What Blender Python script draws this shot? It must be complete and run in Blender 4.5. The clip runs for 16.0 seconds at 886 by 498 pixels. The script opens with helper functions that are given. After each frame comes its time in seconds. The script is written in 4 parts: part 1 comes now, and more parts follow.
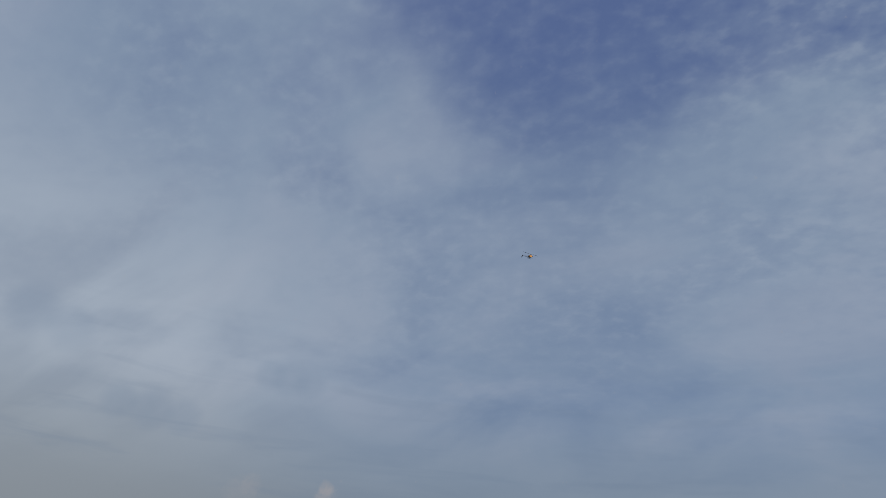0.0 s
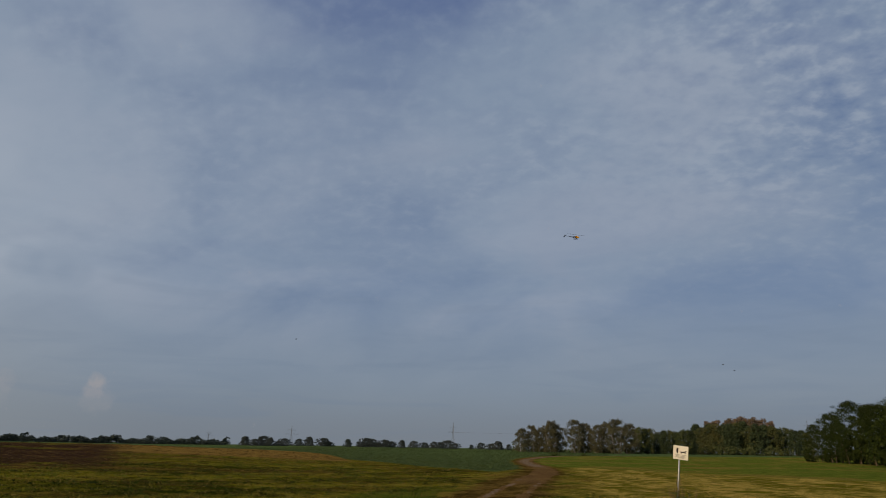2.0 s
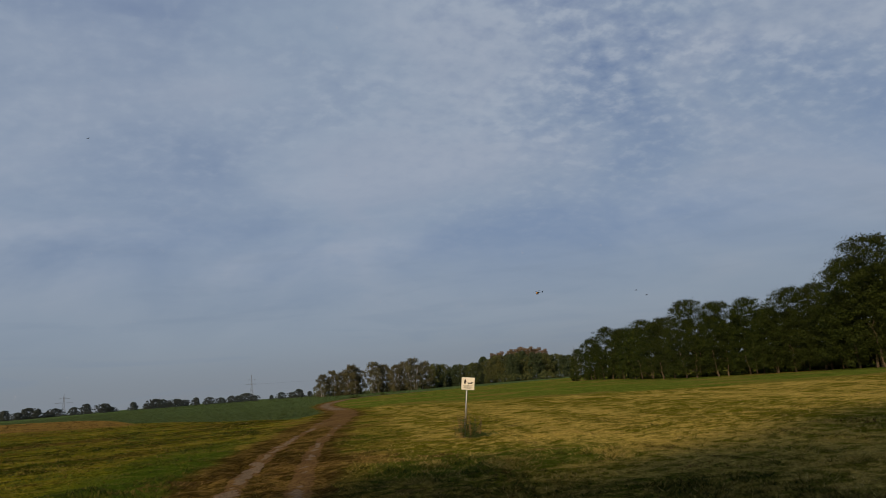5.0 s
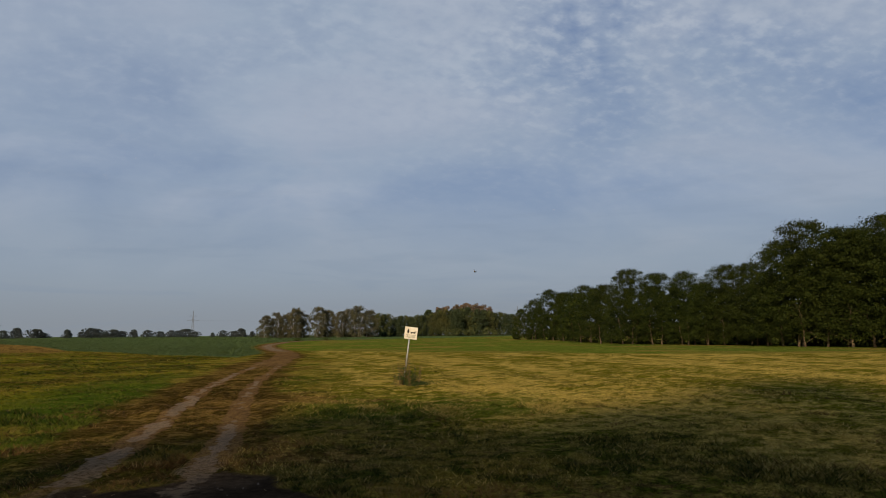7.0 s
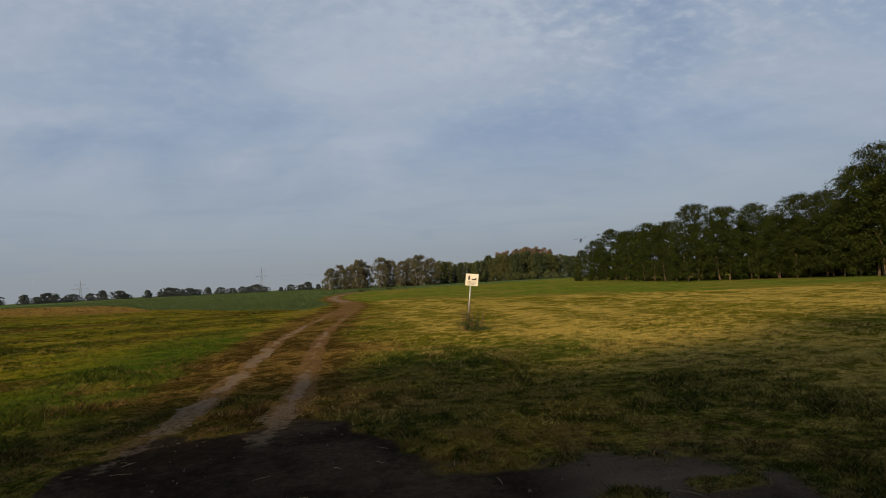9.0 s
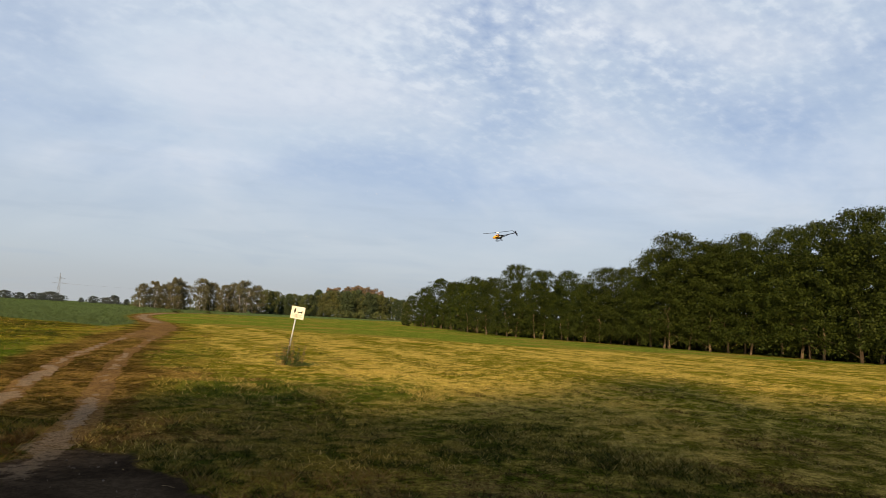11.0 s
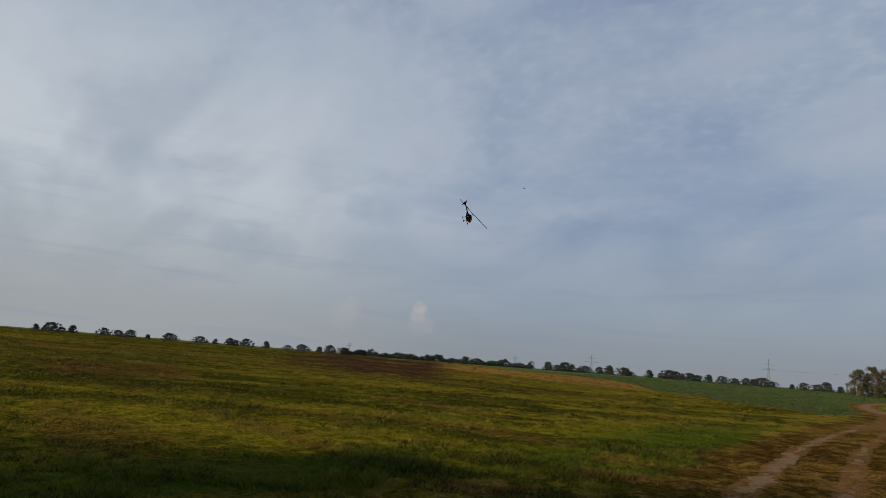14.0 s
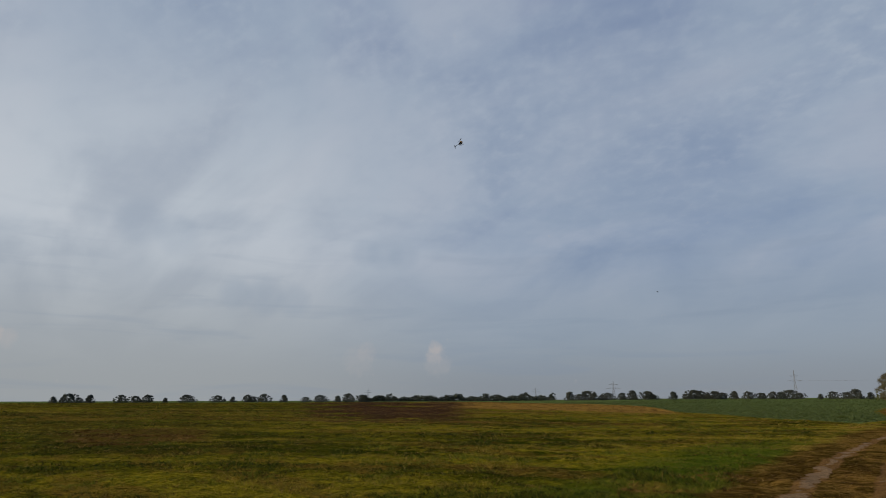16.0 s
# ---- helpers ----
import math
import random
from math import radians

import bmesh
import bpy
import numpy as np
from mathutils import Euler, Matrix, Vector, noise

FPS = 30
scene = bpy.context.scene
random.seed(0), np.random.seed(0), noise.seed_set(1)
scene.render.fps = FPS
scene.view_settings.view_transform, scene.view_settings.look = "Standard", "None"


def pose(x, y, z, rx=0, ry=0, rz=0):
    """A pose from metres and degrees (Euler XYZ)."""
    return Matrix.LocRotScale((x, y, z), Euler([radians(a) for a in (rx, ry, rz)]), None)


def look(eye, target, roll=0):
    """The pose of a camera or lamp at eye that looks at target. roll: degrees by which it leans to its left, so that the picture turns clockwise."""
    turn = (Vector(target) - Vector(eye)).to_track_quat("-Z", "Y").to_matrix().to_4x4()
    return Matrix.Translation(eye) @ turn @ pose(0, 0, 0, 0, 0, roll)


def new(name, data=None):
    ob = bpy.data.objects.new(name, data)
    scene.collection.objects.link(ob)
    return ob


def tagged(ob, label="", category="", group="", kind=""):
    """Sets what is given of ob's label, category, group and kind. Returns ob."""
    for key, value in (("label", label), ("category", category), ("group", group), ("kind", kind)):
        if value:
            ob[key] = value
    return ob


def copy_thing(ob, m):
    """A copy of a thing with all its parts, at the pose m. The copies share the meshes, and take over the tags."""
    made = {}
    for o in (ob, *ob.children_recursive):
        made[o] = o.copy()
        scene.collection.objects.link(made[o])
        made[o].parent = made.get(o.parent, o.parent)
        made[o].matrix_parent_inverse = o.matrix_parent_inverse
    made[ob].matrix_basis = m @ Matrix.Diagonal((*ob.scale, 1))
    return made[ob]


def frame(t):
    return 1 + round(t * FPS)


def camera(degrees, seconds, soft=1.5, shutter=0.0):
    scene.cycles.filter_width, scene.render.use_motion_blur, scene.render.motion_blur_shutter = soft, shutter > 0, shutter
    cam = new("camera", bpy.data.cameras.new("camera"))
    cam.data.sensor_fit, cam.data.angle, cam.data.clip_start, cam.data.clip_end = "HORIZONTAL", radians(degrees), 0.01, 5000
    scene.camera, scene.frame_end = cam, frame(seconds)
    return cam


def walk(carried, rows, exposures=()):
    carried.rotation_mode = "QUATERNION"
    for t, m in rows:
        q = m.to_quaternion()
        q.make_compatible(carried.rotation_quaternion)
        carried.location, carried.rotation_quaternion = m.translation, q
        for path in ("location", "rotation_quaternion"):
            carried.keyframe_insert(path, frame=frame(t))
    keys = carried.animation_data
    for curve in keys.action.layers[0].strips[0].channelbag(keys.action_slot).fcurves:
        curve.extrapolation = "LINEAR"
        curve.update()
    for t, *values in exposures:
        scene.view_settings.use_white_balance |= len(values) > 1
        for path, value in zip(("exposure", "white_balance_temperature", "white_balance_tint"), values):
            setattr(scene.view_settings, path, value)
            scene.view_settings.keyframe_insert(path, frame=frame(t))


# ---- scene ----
cam = camera(69.9, 16.0, soft=0.65, shutter=0.04)
PATH = [
    (0, pose(0.036, 0.012, 1.596, 116.32, -5.55, 37.10)),
    (0.5, pose(0.040, 0.013, 1.592, 112.63, -3.29, 31.69)),
    (1, pose(0.049, 0.016, 1.578, 110.17, -3.10, 28.08)),
    (1.5, pose(0.022, 0.012, 1.611, 108.61, -2.32, 24.33)),
    (2, pose(0.002, -0.001, 1.640, 107.49, -1.12, 19.05)),
    (2.5, pose(-0.021, -0.014, 1.644, 106.53, -1.81, 15.78)),
    (3, pose(-0.010, -0.013, 1.649, 105.40, -2.54, 14.18)),
    (3.5, pose(-0.005, -0.040, 1.631, 104.38, -2.95, 12.47)),
    (4, pose(0.024, 0.014, 1.622, 104.03, -0.90, 5.86)),
    (4.5, pose(0.046, 0.062, 1.623, 102.91, 0.03, 1.97)),
    (5, pose(0.073, -0.003, 1.637, 102.23, 4.31, 1.81)),
    (5.2, pose(0.062, -0.026, 1.607, 101.10, 4.28, 1.12)),
    (7.3, pose(0.107, 0.066, 1.568, 97.60, 0.12, -3.24)),
    (7.5, pose(0.095, 0.062, 1.565, 97.48, 0.03, -2.98)),
    (8, pose(0.088, 0.022, 1.570, 97.80, 0.08, -1.75)),
    (8.5, pose(0.112, 0.025, 1.587, 98.60, 0.52, 0.37)),
    (9, pose(0.103, 0.021, 1.594, 93.10, 2.80, 2.29)),
    (9.5, pose(0.049, 0.092, 1.589, 86.48, -3.74, -5.57)),
    (10, pose(0.123, 0.152, 1.572, 91.69, -2.83, -11.76)),
    (10.2, pose(0.149, 0.166, 1.598, 93.68, -3.96, -13.14)),
    (12.3, pose(0.071, -0.103, 1.586, 98.36, 1.00, -8.79)),
    (12.5, pose(0.021, -0.085, 1.617, 99.29, 1.07, -2.21)),
    (13, pose(-0.094, -0.014, 1.610, 101.83, -2.95, 13.03)),
    (13.5, pose(-0.182, -0.011, 1.605, 101.81, -4.73, 25.97)),
    (14, pose(-0.269, -0.060, 1.577, 100.03, -4.54, 44.94)),
    (14.5, pose(-0.162, -0.073, 1.578, 98.21, -4.72, 48.67)),
    (15, pose(-0.169, -0.079, 1.564, 97.52, -3.89, 47.88)),
    (15.5, pose(-0.216, -0.049, 1.575, 97.74, -3.30, 47.21)),
    (16, pose(-0.169, -0.034, 1.612, 103.41, 0.16, 46.71)),
]
walk(cam, PATH, exposures=[(0, -0.4, 6150, 10), (1.5, -0.44, 6300, 10), (2.5, -0.38, 6400, 10), (3.5, -0.26, 6500, 10), (5, -0.22, 6500, 10), (7.5, 0.1, 6700, 10), (8.0, 0.2, 6800, 10), (8.5, 0.16, 6800, 10), (9.0, 0.12, 6850, 10), (9.5, 0.55, 7200, 10),
                           (10, 0.85, 7300, 10), (10.2, 0.85, 7300, 10), (12.5, 0.33, 6950, 10), (13, 0.07, 6700, 10), (13.5, -0.04, 6600, 10), (14.5, 0.03, 6750, 10), (15.5, 0.0, 6700, 10), (16, -0.06, 6650, 10)])

# ---------------------------------------------------------------- light
SUN_AZ, SUN_EL = 155.0, 24.0          # degrees to the left of +y, above the horizon
sun_dir = Vector((-math.sin(radians(SUN_AZ)) * math.cos(radians(SUN_EL)),
                  math.cos(radians(SUN_AZ)) * math.cos(radians(SUN_EL)), math.sin(radians(SUN_EL))))
sun = new("sun", bpy.data.lights.new("sun", "SUN"))
sun.data.energy, sun.data.angle, sun.data.color = 5.0, radians(5.0), (1.0, 0.77, 0.48)
sun.matrix_basis = look((0, 0, 60), Vector((0, 0, 60)) - sun_dir)


class Tree:
    """Short-hand for building a node tree."""

    def __init__(self, owner):
        owner.use_nodes = True
        self.t = owner.node_tree
        self.t.nodes.clear()

    def n(self, kind, ins=None, **props):
        node = self.t.nodes.new(kind)
        for k, v in props.items():
            setattr(node, k, v)
        for k, v in (ins or {}).items():
            self.put(node.inputs[k], v)
        return node

    def put(self, socket, v):
        if isinstance(v, bpy.types.NodeSocket):
            self.t.links.new(v, socket)
        else:
            socket.default_value = v

    def math(self, op, a, b=0.0, clamp=False):
        m = self.n("ShaderNodeMath", {0: a, 1: b}, operation=op, use_clamp=clamp)
        return m.outputs[0]

    def noise(self, vec, scale, detail=4.0, rough=0.55, distort=0.0):
        return self.n("ShaderNodeTexNoise", {"Vector": vec, "Scale": scale, "Detail": detail, "Roughness": rough, "Distortion": distort}).outputs[0]

    def ramp(self, fac, lo, hi, smooth=True):
        m = self.n("ShaderNodeMapRange", {0: fac, 1: lo, 2: hi}, interpolation_type="SMOOTHSTEP" if smooth else "LINEAR")
        return m.outputs[0]

    def mix(self, fac, a, b, blend="MIX"):
        m = self.n("ShaderNodeMix", data_type="RGBA", blend_type=blend)
        self.put(m.inputs[0], fac)
        self.put(m.inputs[6], rgba(a))
        self.put(m.inputs[7], rgba(b))
        return m.outputs[2]

    def scaled(self, vec, x, y, z):
        return self.n("ShaderNodeMapping", {"Vector": vec, "Scale": (x, y, z)}).outputs[0]


def rgba(c):
    return (*c, 1.0) if isinstance(c, tuple) and len(c) == 3 else c


def make_sky():
    world = bpy.data.worlds.new("sky")
    scene.world = world
    g = Tree(world)
    sky = g.n("ShaderNodeTexSky", sky_type="NISHITA", sun_disc=False, sun_elevation=radians(SUN_EL),
              sun_rotation=radians(-SUN_AZ), altitude=60.0, air_density=1.0, dust_density=2.2, ozone_density=1.6)
    d = g.n("ShaderNodeTexCoord").outputs["Generated"]
    xyz = g.n("ShaderNodeSeparateXYZ", {0: d})
    x, y, z = xyz.outputs
    up = g.math("ADD", g.math("MAXIMUM", z, 0.0), 0.38)
    flat = g.n("ShaderNodeCombineXYZ", {0: g.math("DIVIDE", x, up), 1: g.math("DIVIDE", y, up), 2: 0.0}).outputs[0]

    def lobe(az, el, inner, outer):
        """1 within inner degrees of a bearing and elevation, 0 beyond outer."""
        a, e = radians(az), radians(el)
        way = (-math.sin(a) * math.cos(e), math.cos(a) * math.cos(e), math.sin(e))
        dot = g.n("ShaderNodeVectorMath", {0: d, 1: way}, operation="DOT_PRODUCT").outputs["Value"]
        return g.ramp(dot, math.cos(radians(outer)), math.cos(radians(inner)))

    # a high veil, broken into altocumulus flakes further up
    turned = g.n("ShaderNodeMapping", {"Vector": flat, "Rotation": (0, 0, radians(-28)), "Scale": (1.0, 1.25, 1.0)}).outputs[0]
    sheet = g.noise(turned, 2.1, 4.0, 0.5, 0.5)
    flakes = g.noise(turned, 23.0, 3.0, 0.5, 0.15)
    fine = g.noise(turned, 44.0, 3.0, 0.55, 0.1)
    bands = g.noise(g.n("ShaderNodeMapping", {"Vector": flat, "Rotation": (0, 0, radians(20)), "Scale": (0.7, 1.9, 1.0)}).outputs[0], 2.4, 5.0, 0.5, 0.6)
    grain = g.math("ADD", g.math("MULTIPLY", flakes, 0.7), g.math("MULTIPLY", fine, 0.3))
    cover = g.math("ADD", g.math("MULTIPLY", sheet, 0.75), g.math("MULTIPLY", bands, 0.35))
    cover = g.math("SUBTRACT", cover, g.math("MULTIPLY", lobe(28, 50, 2, 20), 0.20))
    cover = g.math("ADD", cover, g.math("MULTIPLY", lobe(6, 27, 4, 18), 0.14))
    cover = g.math("ADD", cover, g.math("MULTIPLY", lobe(68, 20, 0, 38), 0.12))
    mask = g.ramp(cover, 0.30, 0.72)
    broken = g.math("MULTIPLY", g.ramp(z, 0.16, 0.46), g.math("ADD", g.math("MULTIPLY", g.ramp(cover, 0.80, 0.50), 0.6), lobe(-18, 33, 4, 36)))
    broken = g.math("MULTIPLY", broken, g.math("SUBTRACT", 1.0, g.math("MULTIPLY", lobe(30, 48, 4, 34), 0.6)))
    ripple = g.math("MULTIPLY", g.math("SUBTRACT", grain, 0.5), g.math("ADD", g.math("MULTIPLY", broken, 1.25), 0.22))
    mask = g.math("ADD", mask, ripple, True)
    clear = g.mix(0.75, g.mix(1.0, sky.outputs[0], (0.075, 0.072, 0.080), "MULTIPLY"), g.mix(g.ramp(z, 0.35, 0.78), (0.225, 0.300, 0.46), (0.150, 0.205, 0.42)))
    veil = g.mix(g.ramp(bands, 0.35, 0.65), (0.378, 0.436, 0.548), (0.312, 0.380, 0.502))
    veil = g.mix(g.math("MULTIPLY", g.ramp(sheet, 0.48, 0.66), 0.28), veil, (0.400, 0.425, 0.530))
    colour = g.mix(g.math("MULTIPLY", mask, 0.95), clear, veil)
    puffs = g.math("MULTIPLY", g.ramp(grain, 0.49, 0.66), g.math("MULTIPLY", broken, 0.17))      # lit tops of the flakes
    colour = g.mix(g.math("MINIMUM", puffs, 0.5), colour, (0.50, 0.535, 0.625))
    glow = g.mix(g.math("MULTIPLY", lobe(86, 14, 2, 46), g.ramp(z, 0.62, 0.25)), colour, g.mix(g.ramp(g.math("ADD", g.math("MULTIPLY", bands, 0.5), g.math("MULTIPLY", sheet, 0.5)), 0.40, 0.60), (0.45, 0.485, 0.55), (0.66, 0.685, 0.73)))   # brighter cloud to the west
    colour = g.mix(0.6, colour, glow)
    haze = g.mix(g.ramp(z, 0.0, 0.11), (0.254, 0.280, 0.325), (0.292, 0.342, 0.415))
    haze = g.mix(g.math("MULTIPLY", lobe(84, 5, 4, 44), 0.75), haze, (0.365, 0.382, 0.405))
    colour = g.mix(g.ramp(z, 0.26, 0.02), colour, haze)
    streak = g.noise(g.scaled(d, 2.6, 2.6, 22.0), 1.8, 4.0, 0.5, 0.6)     # long low bars of cloud
    colour = g.mix(g.math("MULTIPLY", g.math("MULTIPLY", g.ramp(streak, 0.50, 0.72), g.ramp(z, 0.36, 0.12)), 0.22), colour, (0.215, 0.275, 0.38))
    # dark lens-shaped gaps in the low cloud
    for az, el, r in ((50.3, 12.7, 1.7), (52.0, 12.9, 2.0), (53.8, 13.0, 1.6), (60.0, 8.6, 1.8), (62.5, 8.8, 2.0), (65.0, 9.0, 1.7), (70, 13.6, 2.2), (73, 14.4, 2.4)):
        colour = g.mix(g.math("MULTIPLY", lobe(az, el, 0.0, r), 0.22), colour, (0.235, 0.305, 0.42))
    # small cumulus heads low over the fields
    billow = g.math("MULTIPLY", g.math("SUBTRACT", g.noise(d, 95.0, 4.0, 0.6), 0.5), 1.3)
    for az, el, r, s in ((47.4, 4.6, 0.7, 0.6), (47.5, 4.0, 0.9, 0.5), (47.2, 3.2, 1.4, 0.25), (53.5, 4.2, 1.0, 0.25), (54.2, 3.4, 1.6, 0.2), (82.0, 4.9, 0.8, 0.5), (81.2, 4.6, 0.9, 0.4)):
        puff = g.ramp(g.math("ADD", g.math("MULTIPLY", lobe(az, el, 0.0, r * 1.25), 0.9), billow), 0.20, 1.05)
        colour = g.mix(g.math("MULTIPLY", puff, s * 0.62), colour, (0.50, 0.445, 0.44))
    colour = g.mix(1.0, colour, (0.970, 1.0, 0.99), "MULTIPLY")
    bg = g.n("ShaderNodeBackground", {"Color": colour, "Strength": 1.0})
    g.n("ShaderNodeOutputWorld", {"Surface": bg.outputs[0]})


make_sky()

# ---------------------------------------------------------------- materials


def surface(name, colour_fn, rough=0.8, bump=0.0, bump_scale=20.0, metal=0.0, spec=0.06, through_light=0.0):
    """A material; colour_fn(g, object coordinates) gives the base colour."""
    m = bpy.data.materials.new(name)
    g = Tree(m)
    co = g.n("ShaderNodeTexCoord").outputs["Object"]
    colour = colour_fn(g, co)
    b = g.n("ShaderNodeBsdfPrincipled", {"Base Color": rgba(colour), "Roughness": rough, "Metallic": metal, "Specular IOR Level": spec})
    if bump:
        h = g.noise(co, bump_scale, 6.0, 0.65)
        g.put(b.inputs["Normal"], g.n("ShaderNodeBump", {"Height": h, "Strength": bump, "Distance": 0.05}).outputs[0])
    out = b.outputs[0]
    if through_light:
        tr = g.n("ShaderNodeBsdfTranslucent", {"Color": rgba(colour)})
        out = g.n("ShaderNodeMixShader", {0: through_light, 1: out, 2: tr.outputs[0]}).outputs[0]
    g.n("ShaderNodeOutputMaterial", {"Surface": out})
    return m


def leaf_colours(a, b, c):
    def fn(g, co):
        r = g.n("ShaderNodeNewGeometry").outputs["Random Per Island"]
        o = g.n("ShaderNodeObjectInfo").outputs["Random"]
        first = g.mix(g.ramp(r, 0.1, 0.95), a, b)
        return g.mix(g.math("MULTIPLY", o, 0.55), first, c)
    return fn


def sward(dark, light, dry):
    """Blades that follow the tone of the sward, with their own scatter."""
    def fn(g, co):
        r = g.n("ShaderNodeNewGeometry").outputs["Random Per Island"]
        tone = g.n("ShaderNodeAttribute", attribute_name="tone").outputs["Fac"]
        first = g.mix(g.ramp(g.math("ADD", g.math("MULTIPLY", tone, 0.72), g.math("MULTIPLY", r, 0.28)), 0.15, 0.85), dark, light)
        return g.mix(g.math("MULTIPLY", g.ramp(r, 0.84, 0.92), 0.75), first, dry)
    return fn


def two_tone(a, b, scale, lo=0.35, hi=0.65, stretch=(1, 1, 1)):
    def fn(g, co):
        v = g.scaled(co, *stretch)
        first = g.mix(g.ramp(g.noise(v, scale), lo, hi), a, b)
        return g.mix(g.math("MULTIPLY", g.noise(v, scale * 7), 0.35), first, tuple(0.6 * q for q in a))
    return fn


M = {
    "alder": surface("alder_leaf", leaf_colours((0.013, 0.022, 0.004), (0.034, 0.045, 0.007), (0.024, 0.030, 0.006)), 0.55, through_light=0.18),
    # autumn grey-green, made greyer to carry the haze on the distant birches
    "birch_leaf": surface("birch_leaf", leaf_colours((0.068, 0.070, 0.040), (0.112, 0.106, 0.062), (0.088, 0.078, 0.040)), 0.6, through_light=0.2),
    "wood_leaf": surface("wood_leaf", leaf_colours((0.045, 0.065, 0.024), (0.085, 0.095, 0.035), (0.10, 0.085, 0.03)), 0.6, through_light=0.2),
    "dark_leaf": surface("dark_leaf", leaf_colours((0.030, 0.046, 0.022), (0.052, 0.068, 0.032), (0.040, 0.050, 0.024)), 0.6, through_light=0.2),
    "red_leaf": surface("red_leaf", leaf_colours((0.120, 0.084, 0.054), (0.17, 0.115, 0.076), (0.10, 0.085, 0.05)), 0.6, through_light=0.2),
    # blue-grey of aerial haze is painted into the far leaves
    "far_haze_leaf": surface("far_haze_leaf", leaf_colours((0.030, 0.041, 0.038), (0.042, 0.054, 0.048), (0.046, 0.050, 0.044)), 0.7),
    "bark": surface("bark", two_tone((0.155, 0.115, 0.075), (0.080, 0.058, 0.040), 3.0, stretch=(1, 1, 0.25)), 0.9, 0.6, 9.0),
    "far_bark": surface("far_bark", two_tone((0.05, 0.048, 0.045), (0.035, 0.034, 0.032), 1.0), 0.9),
    "birch_bark": surface("birch_bark", two_tone((0.42, 0.39, 0.35), (0.10, 0.085, 0.075), 2.0, 0.45, 0.6, (1, 1, 2.5)), 0.8, 0.3),
    "galvanised": surface("galvanised", two_tone((0.42, 0.42, 0.40), (0.30, 0.30, 0.29), 14.0), 0.5, 0.1, 40, metal=0.7),
    "sign_white": surface("sign_white", two_tone((0.72, 0.68, 0.58), (0.64, 0.59, 0.48), 4.0), 0.5),
    "black_paint": surface("black_paint", two_tone((0.02, 0.02, 0.02), (0.035, 0.03, 0.03), 10.0), 0.5),
    "grey_print": surface("grey_print", two_tone((0.22, 0.21, 0.19), (0.28, 0.27, 0.24), 10.0), 0.6),
    # steel tinted grey-blue, standing in for haze over the far pylons
    "hazed_steel": surface("hazed_steel", two_tone((0.17, 0.185, 0.21), (0.14, 0.155, 0.18), 0.3), 0.6),
    "canopy_yellow": surface("canopy_yellow", two_tone((0.78, 0.36, 0.015), (0.70, 0.30, 0.012), 9.0), 0.28, spec=0.5),
    "carbon": surface("carbon", two_tone((0.003, 0.003, 0.0035), (0.006, 0.006, 0.007), 60.0), 0.45, spec=0.03),
    "alloy": surface("alloy", two_tone((0.45, 0.46, 0.48), (0.33, 0.34, 0.36), 30.0), 0.35, metal=0.9),
    "dark_glass": surface("dark_glass", two_tone((0.012, 0.013, 0.016), (0.02, 0.02, 0.024), 12.0), 0.12, spec=0.6),
    "weed": surface("weed", leaf_colours((0.030, 0.052, 0.014), (0.065, 0.085, 0.022), (0.05, 0.06, 0.02)), 0.7, through_light=0.2),
    "dry_stalk": surface("dry_stalk", two_tone((0.16, 0.11, 0.05), (0.10, 0.07, 0.035), 12.0), 0.9),
    "meadow_grass": surface("meadow_grass", sward((0.014, 0.022, 0.002), (0.195, 0.170, 0.019), (0.24, 0.17, 0.05)), 0.7, through_light=0.3),
    "stubble": surface("stubble", sward((0.062, 0.062, 0.006), (0.365, 0.274, 0.066), (0.46, 0.33, 0.115)), 0.75, through_light=0.2),
    "dry_grass": surface("dry_grass", sward((0.034, 0.020, 0.005), (0.150, 0.088, 0.027), (0.22, 0.15, 0.058)), 0.8, through_light=0.2),
    "turf_grass": surface("turf_grass", sward((0.014, 0.022, 0.002), (0.130, 0.104, 0.018), (0.22, 0.155, 0.045)), 0.75, through_light=0.25),
    "lush_grass": surface("lush_grass", sward((0.015, 0.028, 0.003), (0.110, 0.132, 0.013), (0.13, 0.12, 0.02)), 0.7, through_light=0.3),
    "beet": surface("beet_leaf", leaf_colours((0.040, 0.064, 0.022), (0.070, 0.098, 0.038), (0.052, 0.080, 0.028)), 0.6, through_light=0.2),
    "pale_straw": surface("pale_straw", two_tone((0.42, 0.33, 0.18), (0.30, 0.22, 0.11), 8.0), 0.8),
    "pebble": surface("pebble", leaf_colours((0.065, 0.050, 0.036), (0.13, 0.10, 0.075), (0.09, 0.07, 0.05)), 0.9),
    "bird": surface("bird_feather", two_tone((0.03, 0.028, 0.026), (0.05, 0.046, 0.04), 9.0), 0.7),
}

# ---------------------------------------------------------------- ground shape
EYE = 1.6


def step(a, b, v):
    s = np.clip((np.asarray(v, float) - a) / (b - a), 0, 1)
    return s * s * (3 - 2 * s)


